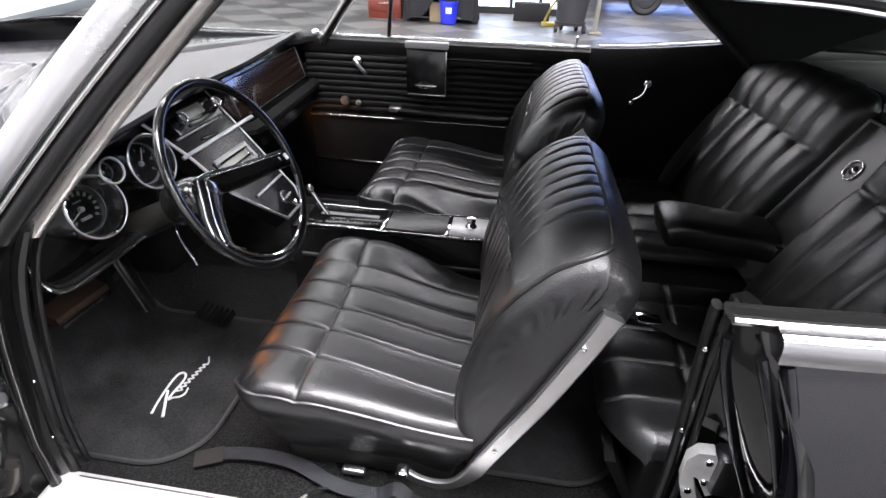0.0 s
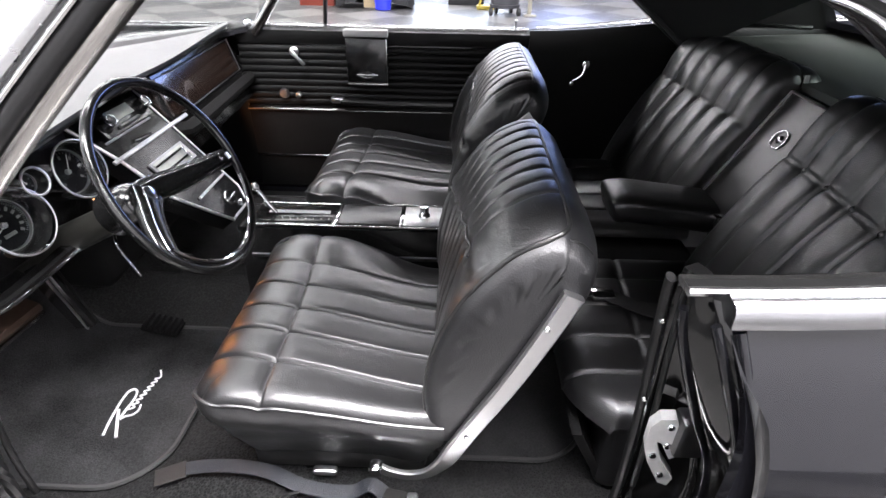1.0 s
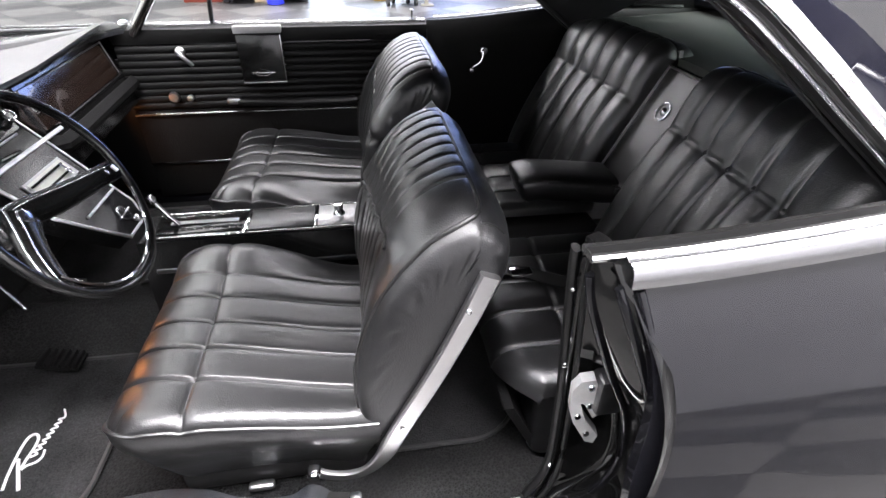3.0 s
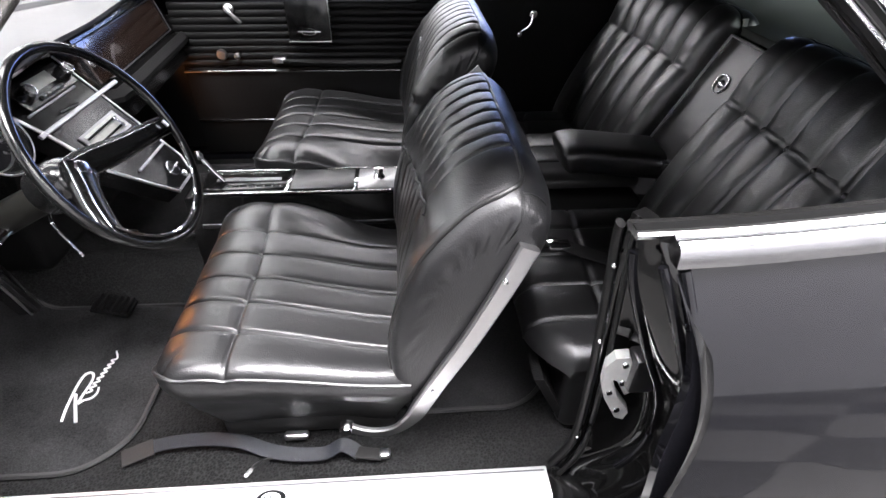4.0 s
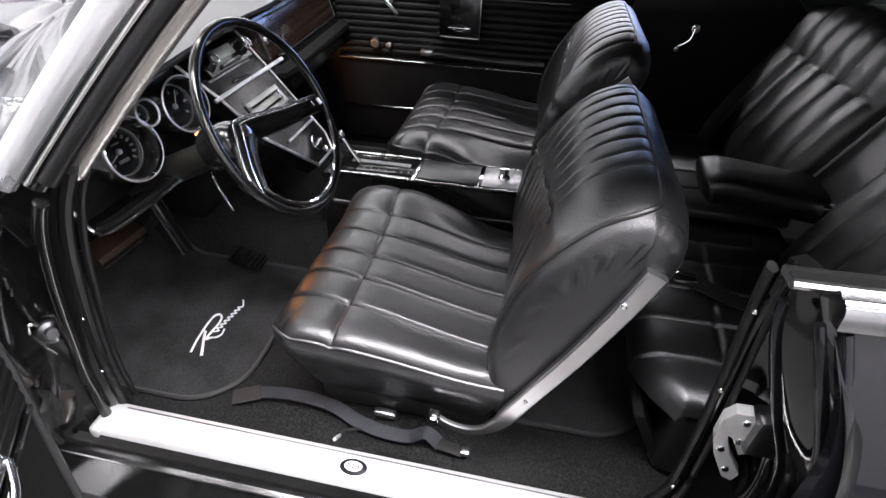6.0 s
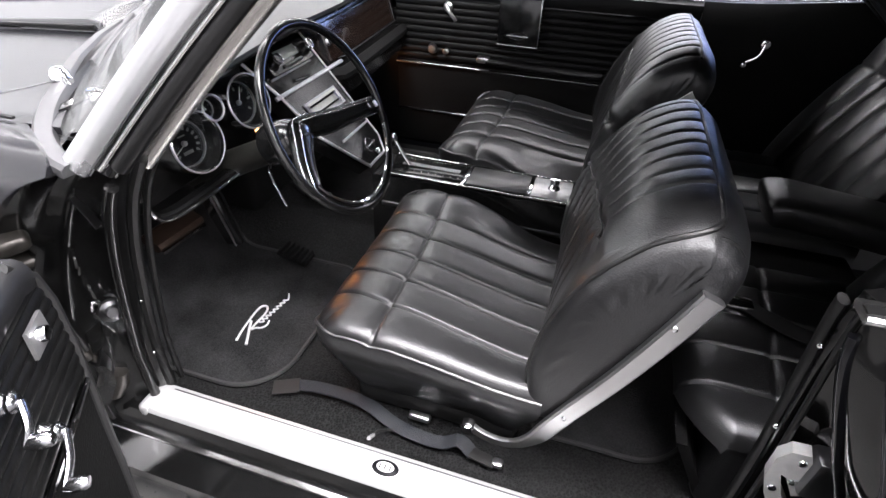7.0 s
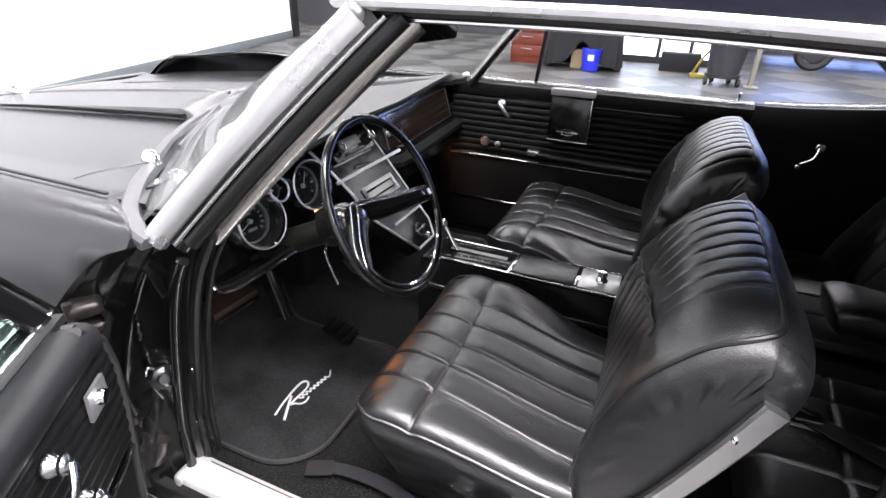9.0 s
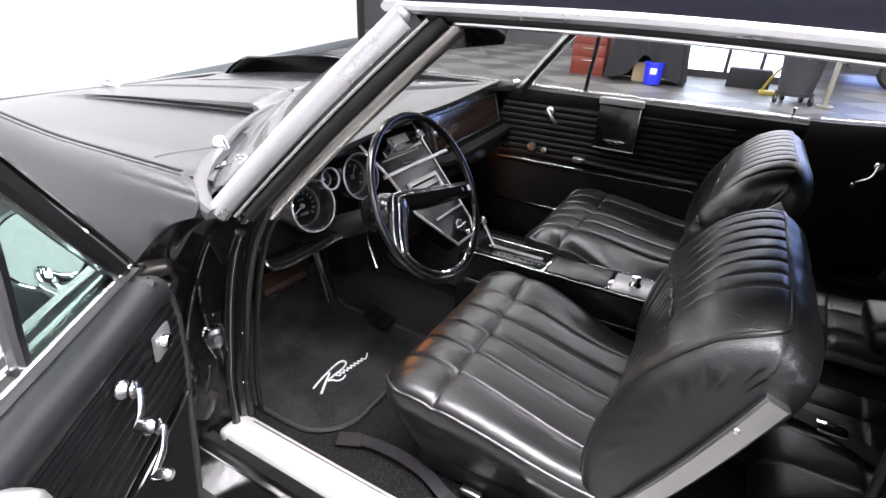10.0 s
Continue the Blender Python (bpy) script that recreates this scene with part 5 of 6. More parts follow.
part("column", sweep([HUB - NW * 0.03, HUB - NW * 0.10, HUB - NW * 0.22, HUB - NW * 0.36], circle(0.030, 20), (0, 1, 0), scale=lambda k: 0.9 + 0.25 * k), GREY_PAINT, sw, "grey painted steering column")
part("indicator_stalk", tube(spline([HUB - NW * 0.07 + YW * -0.04, HUB - NW * 0.06 + YW * -0.09 - UW * 0.03, HUB - NW * 0.05 - YW * 0.11 - UW * 0.10], 10), 0.0028, 8), CHROME, sw, "chrome indicator stalk")
part("tilt_lever", tube(spline([HUB - NW * 0.07 - UW * 0.04, HUB - NW * 0.04 - UW * 0.10 - YW * 0.02, HUB - NW * 0.02 - UW * 0.14], 8), 0.0028, 8), CHROME, sw)

# ---- centre stack and console ----
con = thing("console", "black centre console with chrome edges and sloping stack", "console", (-0.1, 0.015, 0.24))
CY = 0.016
P0 = Vector((-0.40, 0, 0.575))
sd = Vector((1, 0, -1.15)).normalized()
sn = Vector((1.15, 0, 1)).normalized()


def on(s, y, h=0.0):
    """A place on the sloping stack: s down the slope, y across, h proud of it."""
    return P0 + sd * s + YW * y + sn * h


SHAPE = [(0.05, -0.048), (0.0, -0.082), (-0.10, -0.142), (-0.23, -0.158), (-0.36, -0.195), (-0.36, 0.097), (-0.23, 0.095), (0.0, 0.088), (0.05, 0.055)]
part("stack_panel", plate([on(s, y) for s, y in SHAPE], -sn * 0.05), STACK, con, "black sloping centre stack")
part("stack_edge", sweep([on(s, y, 0.002) for s, y in SHAPE[:5]], circle(0.0042, 10)), SATIN, con, "bright edge moulding")
part("stack_edge", sweep([on(s, y, 0.002) for s, y in SHAPE[5:]], circle(0.0026, 10)), SATIN, con)
for s, ya, yb, w in ((0.048, -0.045, 0.05, 0.007), (-0.052, -0.075, 0.086, 0.007), (-0.236, -0.18, 0.185, 0.011), (-0.280, -0.145, 0.05, 0.005)):
    part("stack_bar", sweep([on(s, ya, 0.003), on(s, yb, 0.003)], rect(w, 0.006, 0.0015), tuple(sn)), BAR, con, "flat bright bar across the stack")
hp = part("heater_panel", sweep([on(-0.190, -0.025, 0.003), on(-0.135, -0.025, 0.003)], rect(0.17, 0.006, 0.002), tuple(sn)), DARK_METAL, con, "satin metal heater control plate")
part("heater_recess", sweep([on(-0.184, -0.025, 0.0065), on(-0.141, -0.025, 0.0065)], rect(0.15, 0.002), tuple(sn)), HEATER, hp)
for s in (-0.174, -0.151):
    part("heater_slider", sweep([on(s, -0.10, 0.010), on(s, 0.04, 0.010)], rect(0.004, 0.004)), PLASTIC, hp)
part("heater_lever", sweep([on(-0.175, 0.02, 0.014), on(-0.14, 0.02, 0.014)], rect(0.008, 0.012), tuple(sn)), CHROME, hp)
part("script_bar", sweep([on(-0.255, -0.07, 0.003), on(-0.248, 0.0, 0.003)], rect(0.010, 0.004)), CHROME, con)
rad = part("radio", sweep([on(-0.345, -0.03, 0.006), on(-0.284, -0.03, 0.006)], rect(0.20, 0.014, 0.004), tuple(sn)), PLASTIC, con, "black radio with two chrome knobs")
part("radio_dial", sweep([on(-0.338, -0.035, 0.014), on(-0.310, -0.035, 0.014)], rect(0.095, 0.004, 0.001), tuple(sn)), HEATER, rad, "grey radio scale")
for y in (-0.113, 0.043):
    part("radio_knob", lathe([(0, 0.03), (0.010, 0.03), (0.012, 0.02), (0.016, 0.014), (0.019, 0)], on(-0.312, y, 0.012), sn, 20), PLASTIC, rad)
    part("knob_ring", lathe([(0.010, 0.0295), (0.0112, 0.033), (0.0140, 0.0325), (0.0150, 0.024)], on(-0.312, y, 0.012), sn, 24), BELT, rad)
for k in range(5):
    part("radio_button", sweep([on(-0.294, -0.078 + k * 0.018, 0.016), on(-0.294, -0.064 + k * 0.018, 0.016)], rect(0.010, 0.008, 0.002)), DARK_METAL, rad)
q = on(0.004, 0.018, 0.001)
ce = part("stack_emblem", lathe([(0.017, 0), (0.018, 0.004), (0.022, 0.004), (0.023, 0)], q, sn, 24), CHROME, con, "round chrome emblem")
part("emblem_bar", sweep([q - YW * 0.03 + sn * 0.003, q + YW * 0.03 + sn * 0.003], rect(0.003, 0.004)), CHROME, ce)
part("emblem_bar", sweep([q - sd * 0.018 + sn * 0.003, q + sd * 0.018 + sn * 0.003], rect(0.003, 0.004)), CHROME, ce)
part("stack_knob", lathe([(0, 0.012), (0.008, 0.010), (0.010, 0)], on(0.034, 0.03), sn, 14), CHROME, con)
part("body", sweep([(-0.36, CY, 0.38), (0.21, CY, 0.38)], [(-0.085, -0.14), (0.085, -0.14), (0.07, 0.14), (-0.07, 0.14)]), PLASTIC, con, "gloss black console body")
part("top_plate", box(-0.33, 0.21, CY - 0.062, CY + 0.062, 0.519, 0.527, 0.002), PLASTIC, con)
for s in (-1, 1):
    part("top_edge", sweep([(-0.33, CY + s * 0.064, 0.527), (0.212, CY + s * 0.064, 0.527)], rect(0.0036, 0.005, 0.001)), STEEL, con)
    part("side_strip", sweep([(-0.33, CY + s * 0.076, 0.432), (0.212, CY + s * 0.076, 0.432)], rect(0.006, 0.014, 0.002)), DARK_METAL, con)
for x in (-0.09, 0.095, 0.211):
    part("top_bar", box(x - 0.004, x + 0.004, CY - 0.064, CY + 0.064, 0.526, 0.531, 0.001), CHROME, con)
part("shift_plate", box(-0.32, -0.10, CY - 0.05, CY + 0.02, 0.527, 0.530, 0.001), STACK, con, "black gear indicator plate with small white marks")
part("shift_slot", box(-0.29, -0.115, CY - 0.004, CY + 0.014, 0.530, 0.532), DARK_METAL, con)
for k in range(7):
    part("gear_mark", box(-0.245 + 0.022 * k, -0.242 + 0.022 * k, CY - 0.034, CY - 0.029, 0.530, 0.5306), DIAL_MARK, con)
part("ash_tray_lid", box(-0.083, 0.088, CY - 0.054, CY + 0.054, 0.527, 0.532, 0.002), LEATHER_SIDE, con, "textured black lid")
part("lighter_plate", box(0.10, 0.206, CY - 0.056, CY + 0.056, 0.527, 0.531, 0.002), PLATE, con, "brushed metal end plate")
lv = part("shift_lever", tube(spline([(-0.27, CY, 0.53), (-0.29, CY, 0.56), (-0.315, CY, 0.605)], 8), 0.006, 10, (0, 1, 0)), CHROME, con, "chrome gear lever")
part("lever_knob", lathe([(0, 0.016), (0.009, 0.012), (0.011, 0.0), (0.007, -0.01)], (-0.317, CY, 0.608), (-0.4, 0, 1), 16), CHROME, lv)
part("switch_knob", lathe([(0, 0.03), (0.012, 0.028), (0.014, 0.016), (0.008, 0.012), (0.016, 0.004), (0.018, 0)], (0.157, CY + 0.005, 0.531), (0, 0, 1), 20), CHROME, con, "chrome switch knob")

# ---- pedals, mats, belts ----
pd = thing("brake_pedal", "brake pedal with bright metal edge", "pedal", (-0.66, -0.38, 0.43))
part("arm", sweep([(-0.66, -0.40, 0.66), (-0.63, -0.39, 0.52), (-0.615, -0.375, 0.43)], rect(0.05, 0.02, 0.005), (0, 1, 0)), PLASTIC, pd)
part("edge", sweep([(-0.608, -0.426, 0.60), (-0.608, -0.383, 0.425)], rect(0.003, 0.005), (0, 1, 0)), SATIN, pd)
part("edge", sweep([(-0.608, -0.392, 0.60), (-0.608, -0.348, 0.412)], rect(0.003, 0.006), (0, 1, 0)), STEEL, pd)
pp = thing("parking_brake_pedal", "wide brown-lit parking brake pedal", "pedal", (-0.7, -0.46, 0.5))
part("pad", sweep([(-0.71, -0.54, 0.51), (-0.70, -0.40, 0.51)], rect(0.06, 0.025, 0.008), (0.4, 0, 1)), PEDAL, pp)
part("pad_edge", sweep([(-0.685, -0.535, 0.487), (-0.675, -0.40, 0.487)], rect(0.006, 0.008)), STEEL, pp)
ga = thing("accelerator_pedal", "ribbed rubber accelerator pedal", "pedal", (-0.6, -0.2, 0.27))
for k in range(6):
    part("rib", box(-0.60 + 0.015 * k, -0.592 + 0.015 * k, -0.235, -0.175, 0.29 - 0.004 * k, 0.305 - 0.004 * k, 0.002), LOWER, ga)
part("pad", sweep([(-0.605, -0.205, 0.292), (-0.515, -0.205, 0.268)], rect(0.06, 0.012, 0.003)), LOWER, ga)


def mat_xy(u, v, x0, x1, y0, y1):
    """A place on a mat with rounded corners."""
    x, y = lerp(x0, x1, u), lerp(y0, y1, v)
    r = 0.13 if u > 0.5 and v < 0.5 else 0.05
    cx, cy = min(max(x, x0 + r), x1 - r), min(max(y, y0 + r), y1 - r)
    dx, dy = x - cx, y - cy
    if dx and dy:
        k = max(abs(dx), abs(dy)) / math.hypot(dx, dy)
        x, y = cx + dx * k, cy + dy * k
    return x, y


def floor_z(x, y=-0.4):
    return floor_at((x + 1.05) / 2.05, (y + 0.762) / 1.522)[2]


def floor_mat(x0, x1, y0, y1, label):
    t = thing("floor_mat", label, "floor mat", ((x0 + x1) / 2, (y0 + y1) / 2, 0.24), "floor mats")

    def at(u, v, h=0.010):
        x, y = mat_xy(u, v, x0, x1, y0, y1)
        return (x, y, floor_z(x) + h + 0.002 * noise.noise((x * 12, y * 12, 1)))
    part("carpet_top", sheet(at, 44, 40, (0, 0, -0.008)), PILE, t)
    n = 40
    rim = [at(i / n, 0) for i in range(n)] + [at(1, i / n) for i in range(n)] + [at(1 - i / n, 1) for i in range(n)] + [at(0, 1 - i / n) for i in range(n + 1)]
    part("binding", tube(rim, 0.006, 6), BINDING, t, "grey sewn edge")
    return t


mat1 = floor_mat(-0.95, -0.365, -0.665, -0.17, "black carpet driver floor mat with silver script")
floor_mat(0.215, 0.56, -0.56, -0.17, "black carpet rear floor mat")
floor_mat(-0.95, -0.365, 0.17, 0.665, "black carpet passenger floor mat")

# silver embroidery, kept as plain strokes
def stitch(name, pts, r=0.0026, n=24):
    part(name, tube([(x, y, floor_z(x) + 0.0125) for x, y, _ in spline([(x, y, 0) for x, y in pts], n)], r, 6), THREAD, mat1, "silver embroidered stroke")


stitch("embroidery_loop", [(-0.540, -0.541), (-0.5465, -0.510), (-0.551, -0.476), (-0.554, -0.441), (-0.552, -0.413), (-0.541, -0.405), (-0.530, -0.415), (-0.526, -0.438), (-0.528, -0.468), (-0.5285, -0.494)], 0.0030, 40)
stitch("embroidery_stroke", [(-0.508, -0.545), (-0.5205, -0.520), (-0.534, -0.493), (-0.545, -0.469)], 0.0036)
stitch("embroidery_tail", [(-0.527, -0.496), (-0.5195, -0.487), (-0.505, -0.481), (-0.498, -0.468), (-0.501, -0.4515)], 0.0024)
stitch("embroidery_wave", [(lerp(-0.519, -0.503, k / 15) + (0.0055 if k % 2 else -0.0045), lerp(-0.466, -0.362, k / 15)) for k in range(16)] + [(-0.509, -0.339)], 0.0021, 90)

belt = thing("seat_belt", "grey webbing seat belt lying on the carpet", "seat belt", (-0.1, -0.65, 0.24))
run = spline([(-0.315, -0.620, 0.254), (-0.27, -0.614, 0.258), (-0.20, -0.614, 0.262), (-0.13, -0.622, 0.260), (-0.065, -0.645, 0.256), (-0.01, -0.656, 0.255), (0.05, -0.658, 0.257), (0.088, -0.652, 0.274), (0.12, -0.661, 0.257)], 48)
part("webbing", sweep(run, rect(0.031, 0.0025)), STRAP, belt)
part("anchor", sweep([(-0.365, -0.645, 0.254), (-0.31, -0.620, 0.256)], rect(0.040, 0.004, 0.001)), BELT_END, belt, "brown worn belt end")
part("end_tongue", sweep([(0.115, -0.660, 0.258), (0.168, -0.668, 0.256)], rect(0.026, 0.005, 0.001)), BELT_END, belt, "brown worn belt end")
part("buckle", box(0.164, 0.186, -0.677, -0.657, 0.252, 0.266, 0.005), SATIN, belt, "small chrome buckle end")
wire = thing("loose_wire", "short black wire with a white clip beside the sill", "wire", (-0.077, -0.70, 0.25))
part("lead", tube(spline([(-0.05, -0.655, 0.252), (-0.075, -0.672, 0.262), (-0.080, -0.695, 0.285), (-0.079, -0.712, 0.30)], 12), 0.0035, 6), RUBBER, wire)
part("clip", tube([(-0.079, -0.712, 0.30), (-0.078, -0.735, 0.322)], 0.004, 8), SILVER, wire, "pale clip")
b2 = thing("rear_seat_belt", "black seat belt with chrome buckle on the rear cushion", "seat belt", (0.6, -0.28, 0.48))
part("webbing", sweep(spline([(0.52, -0.25, 0.49), (0.60, -0.27, 0.492), (0.70, -0.33, 0.49), (0.80, -0.36, 0.49)], 14), rect(0.045, 0.003)), RUBBER, b2)
part("buckle", box(0.575, 0.63, -0.30, -0.265, 0.492, 0.504, 0.004), CHROME, b2)

# ---- open driver's door ----
DOOR = Matrix(((0.561, 0.828, 0, -0.55), (-0.828, 0.561, 0, -0.86), (0, 0, 1, 0), (0, 0, 0, 1)))   # local: x along the door, y to the cabin side
door = thing("driver_door", "open black driver door with ribbed vinyl trim", "car door", (-0.55, -0.86, 0.3))


def dpart(name, bm, material, label="", parent=None):
    return part(name, moved(bm, DOOR), material, parent or door, label)


FRONT = [(0.165, 0.838), (0.118, 0.79), (0.108, 0.74), (0.116, 0.66), (0.130, 0.597), (0.148, 0.525), (0.17, 0.42), (0.20, 0.30)]
L1 = 1.22
outl = [(a, 0.045, z) for a, z in FRONT] + [(L1, 0.045, 0.30), (L1, 0.045, 0.838)]
dpart("door_frame", plate([(a - 0.02, y, z) for a, y, z in outl], (0, -0.08, 0)), JAMB)
dpart("skin", sheet(lambda u, v: (lerp(0.07, 1.24, u), -0.06 - 0.10 * math.sin(math.pi * min(v * 1.1, 1)), lerp(0.832, 0.25, v)), 10, 12, (0, 0.02, 0)), PAINT)
dpart("upper_pad", sweep([(0.135, 0.045, 0.818), (0.165, 0.045, 0.826), (L1, 0.045, 0.826)], [(0.030, -0.036), (-0.006, -0.036), (-0.017, -0.031), (-0.023, -0.018), (-0.022, -0.004), (-0.016, 0.007), (-0.006, 0.013), (0.010, 0.015), (0.024, 0.012), (0.030, 0.006)]), PAD, "soft grey-black padded door top")
NRB = 9
for i in range(NRB):
    h = (0.797 - 0.612) / NRB
    z0 = 0.612 + i * h
    xf = table(sorted([(z, a) for a, z in FRONT]), z0 + h / 2) + 0.004
    dpart("rib", sweep([(xf, 0.05, z0 + h / 2), (L1, 0.05, z0 + h / 2)], [(0.01, -h / 2), (-0.004, -h / 2 + 0.0008), (-0.007, -h / 2 + 0.004), (-0.008, 0), (-0.007, h / 2 - 0.004), (-0.004, h / 2 - 0.0008), (0.01, h / 2)]), PANEL)
dpart("trim_strip", sweep([(0.137, 0.058, 0.604), (L1, 0.058, 0.604)], rect(0.008, 0.012, 0.003)), CHROME, "chrome strip")
lo = [(a + 0.004, 0.046, z) for a, z in FRONT if z <= 0.60]
dpart("lower_panel", plate(lo + [(L1, 0.046, 0.30), (L1, 0.046, 0.60)], (0, 0.008, 0)), LOWER, "black carpeted lower panel")
dpart("edge_trim", sweep([(a, 0.050, z) for a, z in FRONT], rect(0.014, 0.022, 0.004), (0, 1, 0)), RUBBER)
pl = dpart("handle_plate", plate([(0.160, 0.060, 0.767), (0.160, 0.060, 0.728), (0.212, 0.060, 0.729), (0.207, 0.060, 0.768)], (0, 0.005, 0)), PLATE, "small bright lozenge plate")
dpart("lock_button", lathe([(0, 0.014), (0.010, 0.012), (0.013, 0)], (0.185, 0.062, 0.748), (0, 1, 0), 16), CHROME, "", pl)
for (sx, sz), (kx, kz) in (((0.305, 0.760), (0.338, 0.728)), ((0.275, 0.664), (0.333, 0.632))):
    ck = dpart("window_crank", lathe([(0, 0.025), (0.006, 0.0245), (0.010, 0.022), (0.0125, 0.018), (0.0115, 0.014), (0.009, 0.012), (0.013, 0.006), (0.015, 0.002), (0.015, 0)], (sx, 0.06, sz), (0, 1, 0), 28), BELT, "chrome window crank")
    dpart("crank_arm", sweep(spline([(sx, 0.085, sz), ((sx + kx) / 2 + 0.004, 0.092, (sz + kz) / 2), (kx, 0.088, kz)], 8), [(0.007 * math.cos(q * math.pi / 5), 0.005 * math.sin(q * math.pi / 5)) for q in range(10)], (0, 1, 0)), BELT, "", ck)
    dpart("crank_knob", lathe([(0, 0.028), (0.007, 0.027), (0.0095, 0.022), (0.0095, 0.008), (0.007, 0.003), (0.006, 0)], (kx, 0.086, kz), (0, 1, 0), 18), BELT, "", ck)
dpart("arm_rest", box(0.50, 0.85, 0.055, 0.115, 0.775, 0.835, 0.022, 4), PLATE, "pale grey arm rest pad")
for ly, w in ((0.010, 0.006), (-0.012, 0.010), (-0.040, 0.018)):
    dpart("window_channel", sweep([(0.12, ly, 0.842), (L1, ly, 0.842)], rect(w, 0.012, 0.002)), BRIGHT)
dpart("channel_felt", sweep([(0.12, -0.015, 0.834), (L1, -0.015, 0.834)], rect(0.075, 0.012)), RUBBER)
vf = dpart("vent_frame", sweep(spline([(0.125, 0.0, 0.822), (0.180, 0.0, 0.894), (0.237, 0.0, 0.966), (0.296, 0.0, 1.044), (0.37, 0.0, 1.13)], 16), rect(0.032, 0.026, 0.008), (0, 1, 0)), SEAL, "black quarter-light frame")
for sg in (-1, 1):
    dpart("frame_edge", sweep([(0.120 - sg * 0.015, 0.010, 0.82 + sg * 0.012), (0.237 - sg * 0.015, 0.010, 0.966 + sg * 0.012), (0.37 - sg * 0.015, 0.010, 1.13 + sg * 0.012)], rect(0.004, 0.008), (0, 1, 0)), STEEL, "", vf)
dpart("vent_bar", sweep(spline([(0.364, 0.0, 0.80), (0.357, 0.0, 0.88), (0.346, 0.0, 0.95), (0.33, 0.0, 1.07)], 8), rect(0.020, 0.020, 0.005), (0, 1, 0)), DARK_METAL, "", vf)
vg = dpart("vent_glass", plate([(0.15, 0, 0.842), (0.357, 0, 0.842), (0.33, 0, 1.075)], (0, 0.004, 0)), GLASS_GREEN, "green-tinted quarter-light glass", vf)
dg = dpart("door_glass", plate([(0.368, 0, 0.70), (1.1, 0, 0.70), (1.1, 0, 0.83), (0.366, 0, 0.83)], (0, 0.004, 0)), GLASS_GREEN)
vg.visible_shadow = dg.visible_shadow = False
MN = (0.916, 0.2575, 0.308)
MC = (0.025, -0.18, 0.825)
mr = dpart("door_mirror", lathe([(0.0, -0.045), (0.035, -0.038), (0.064, -0.014), (0.074, 0.002), (0.074, 0.008), (0.068, 0.010), (0.066, 0.004), (0, 0.004)], MC, MN, 40), CHROME, "round chrome door mirror")
dpart("mirror_glass", lathe([(0, 0.007), (0.065, 0.006)], MC, MN, 40), MIRROR, "", mr)
dpart("mirror_stalk", tube(spline([(0.03, -0.19, 0.79), (0.075, -0.15, 0.775), (0.14, -0.085, 0.80)], 8), 0.014, 10), CHROME, "", mr)
dpart("mirror_foot", lathe([(0, 0.012), (0.02, 0.010), (0.026, 0.0)], (0.14, -0.082, 0.80), (0, -0.9, 0.4), 18), CHROME, "", mr)
part("door_check", sweep([(-0.60, -0.84, 0.45), (-0.53, -0.86, 0.47), (-0.49, -0.90, 0.49)], rect(0.02, 0.035, 0.004)), STEEL, door, "steel door check arm")
part("courtesy_switch", lathe([(0, 0.016), (0.010, 0.015), (0.013, 0.009), (0.021, 0.006), (0.023, 0)], (-0.545, -0.79, 0.575), (1, -0.5, 0.2), 24), DARK_METAL, car, "round courtesy light switch")
for z, y in ((0.72, -0.80), (0.47, -0.82)):
    part("door_hinge", sweep([(-0.60, y - 0.03, z), (-0.55, y - 0.045, z), (-0.47, y - 0.12, z)], rect(0.012, 0.05, 0.003)), JAMB, door)
im = thing("rear_view_mirror", "small dark inside rear-view mirror", "mirror", (-0.33, -0.095, 1.2))
part("shell", moved(box(-0.012, 0.006, -0.14, 0.14, -0.026, 0.026, 0.008, 3), pose(-0.33, -0.095, 1.145, 0, 12, -8)), PLASTIC, im)
part("mirror_face", moved(box(0.006, 0.008, -0.132, 0.132, -0.021, 0.021), pose(-0.33, -0.095, 1.145, 0, 12, -8)), MIRROR, im)
part("stem", tube([(-0.335, -0.095, 1.16), (-0.335, -0.06, 1.265)], 0.006, 8, (0, 1, 0)), CHROME, im)

# ---- courtesy lamps under the dashboard ----
for y, watts in zip((-0.16, 0.50), COURTESY):
    t = thing("courtesy_lamp", "small warm courtesy lamp under the dashboard", "lamp", (-0.66, y, 0.665), "courtesy lamps")
    part("base", box(-0.685, -0.635, y - 0.03, y + 0.03, 0.66, 0.672, 0.004), PLASTIC, t)
    part("lens", box(-0.678, -0.642, y - 0.022, y + 0.022, 0.650, 0.66, 0.004), LENS, t)
    d = bpy.data.lights.new("courtesy_light", "SPOT")
    d.energy, d.color, d.shadow_soft_size, d.spot_size, d.spot_blend = watts, (1.0, 0.36, 0.10), 0.015, radians(75), 0.6
    o = new("courtesy_light", d)
    o.matrix_world = look((-0.66, y, 0.635), (-0.24, y - 0.26, 0.47) if y < 0 else (-0.45, 0.74, 0.56))
    o.parent = t
    o.matrix_parent_inverse = Matrix.Translation((0.66, -y, -0.665))

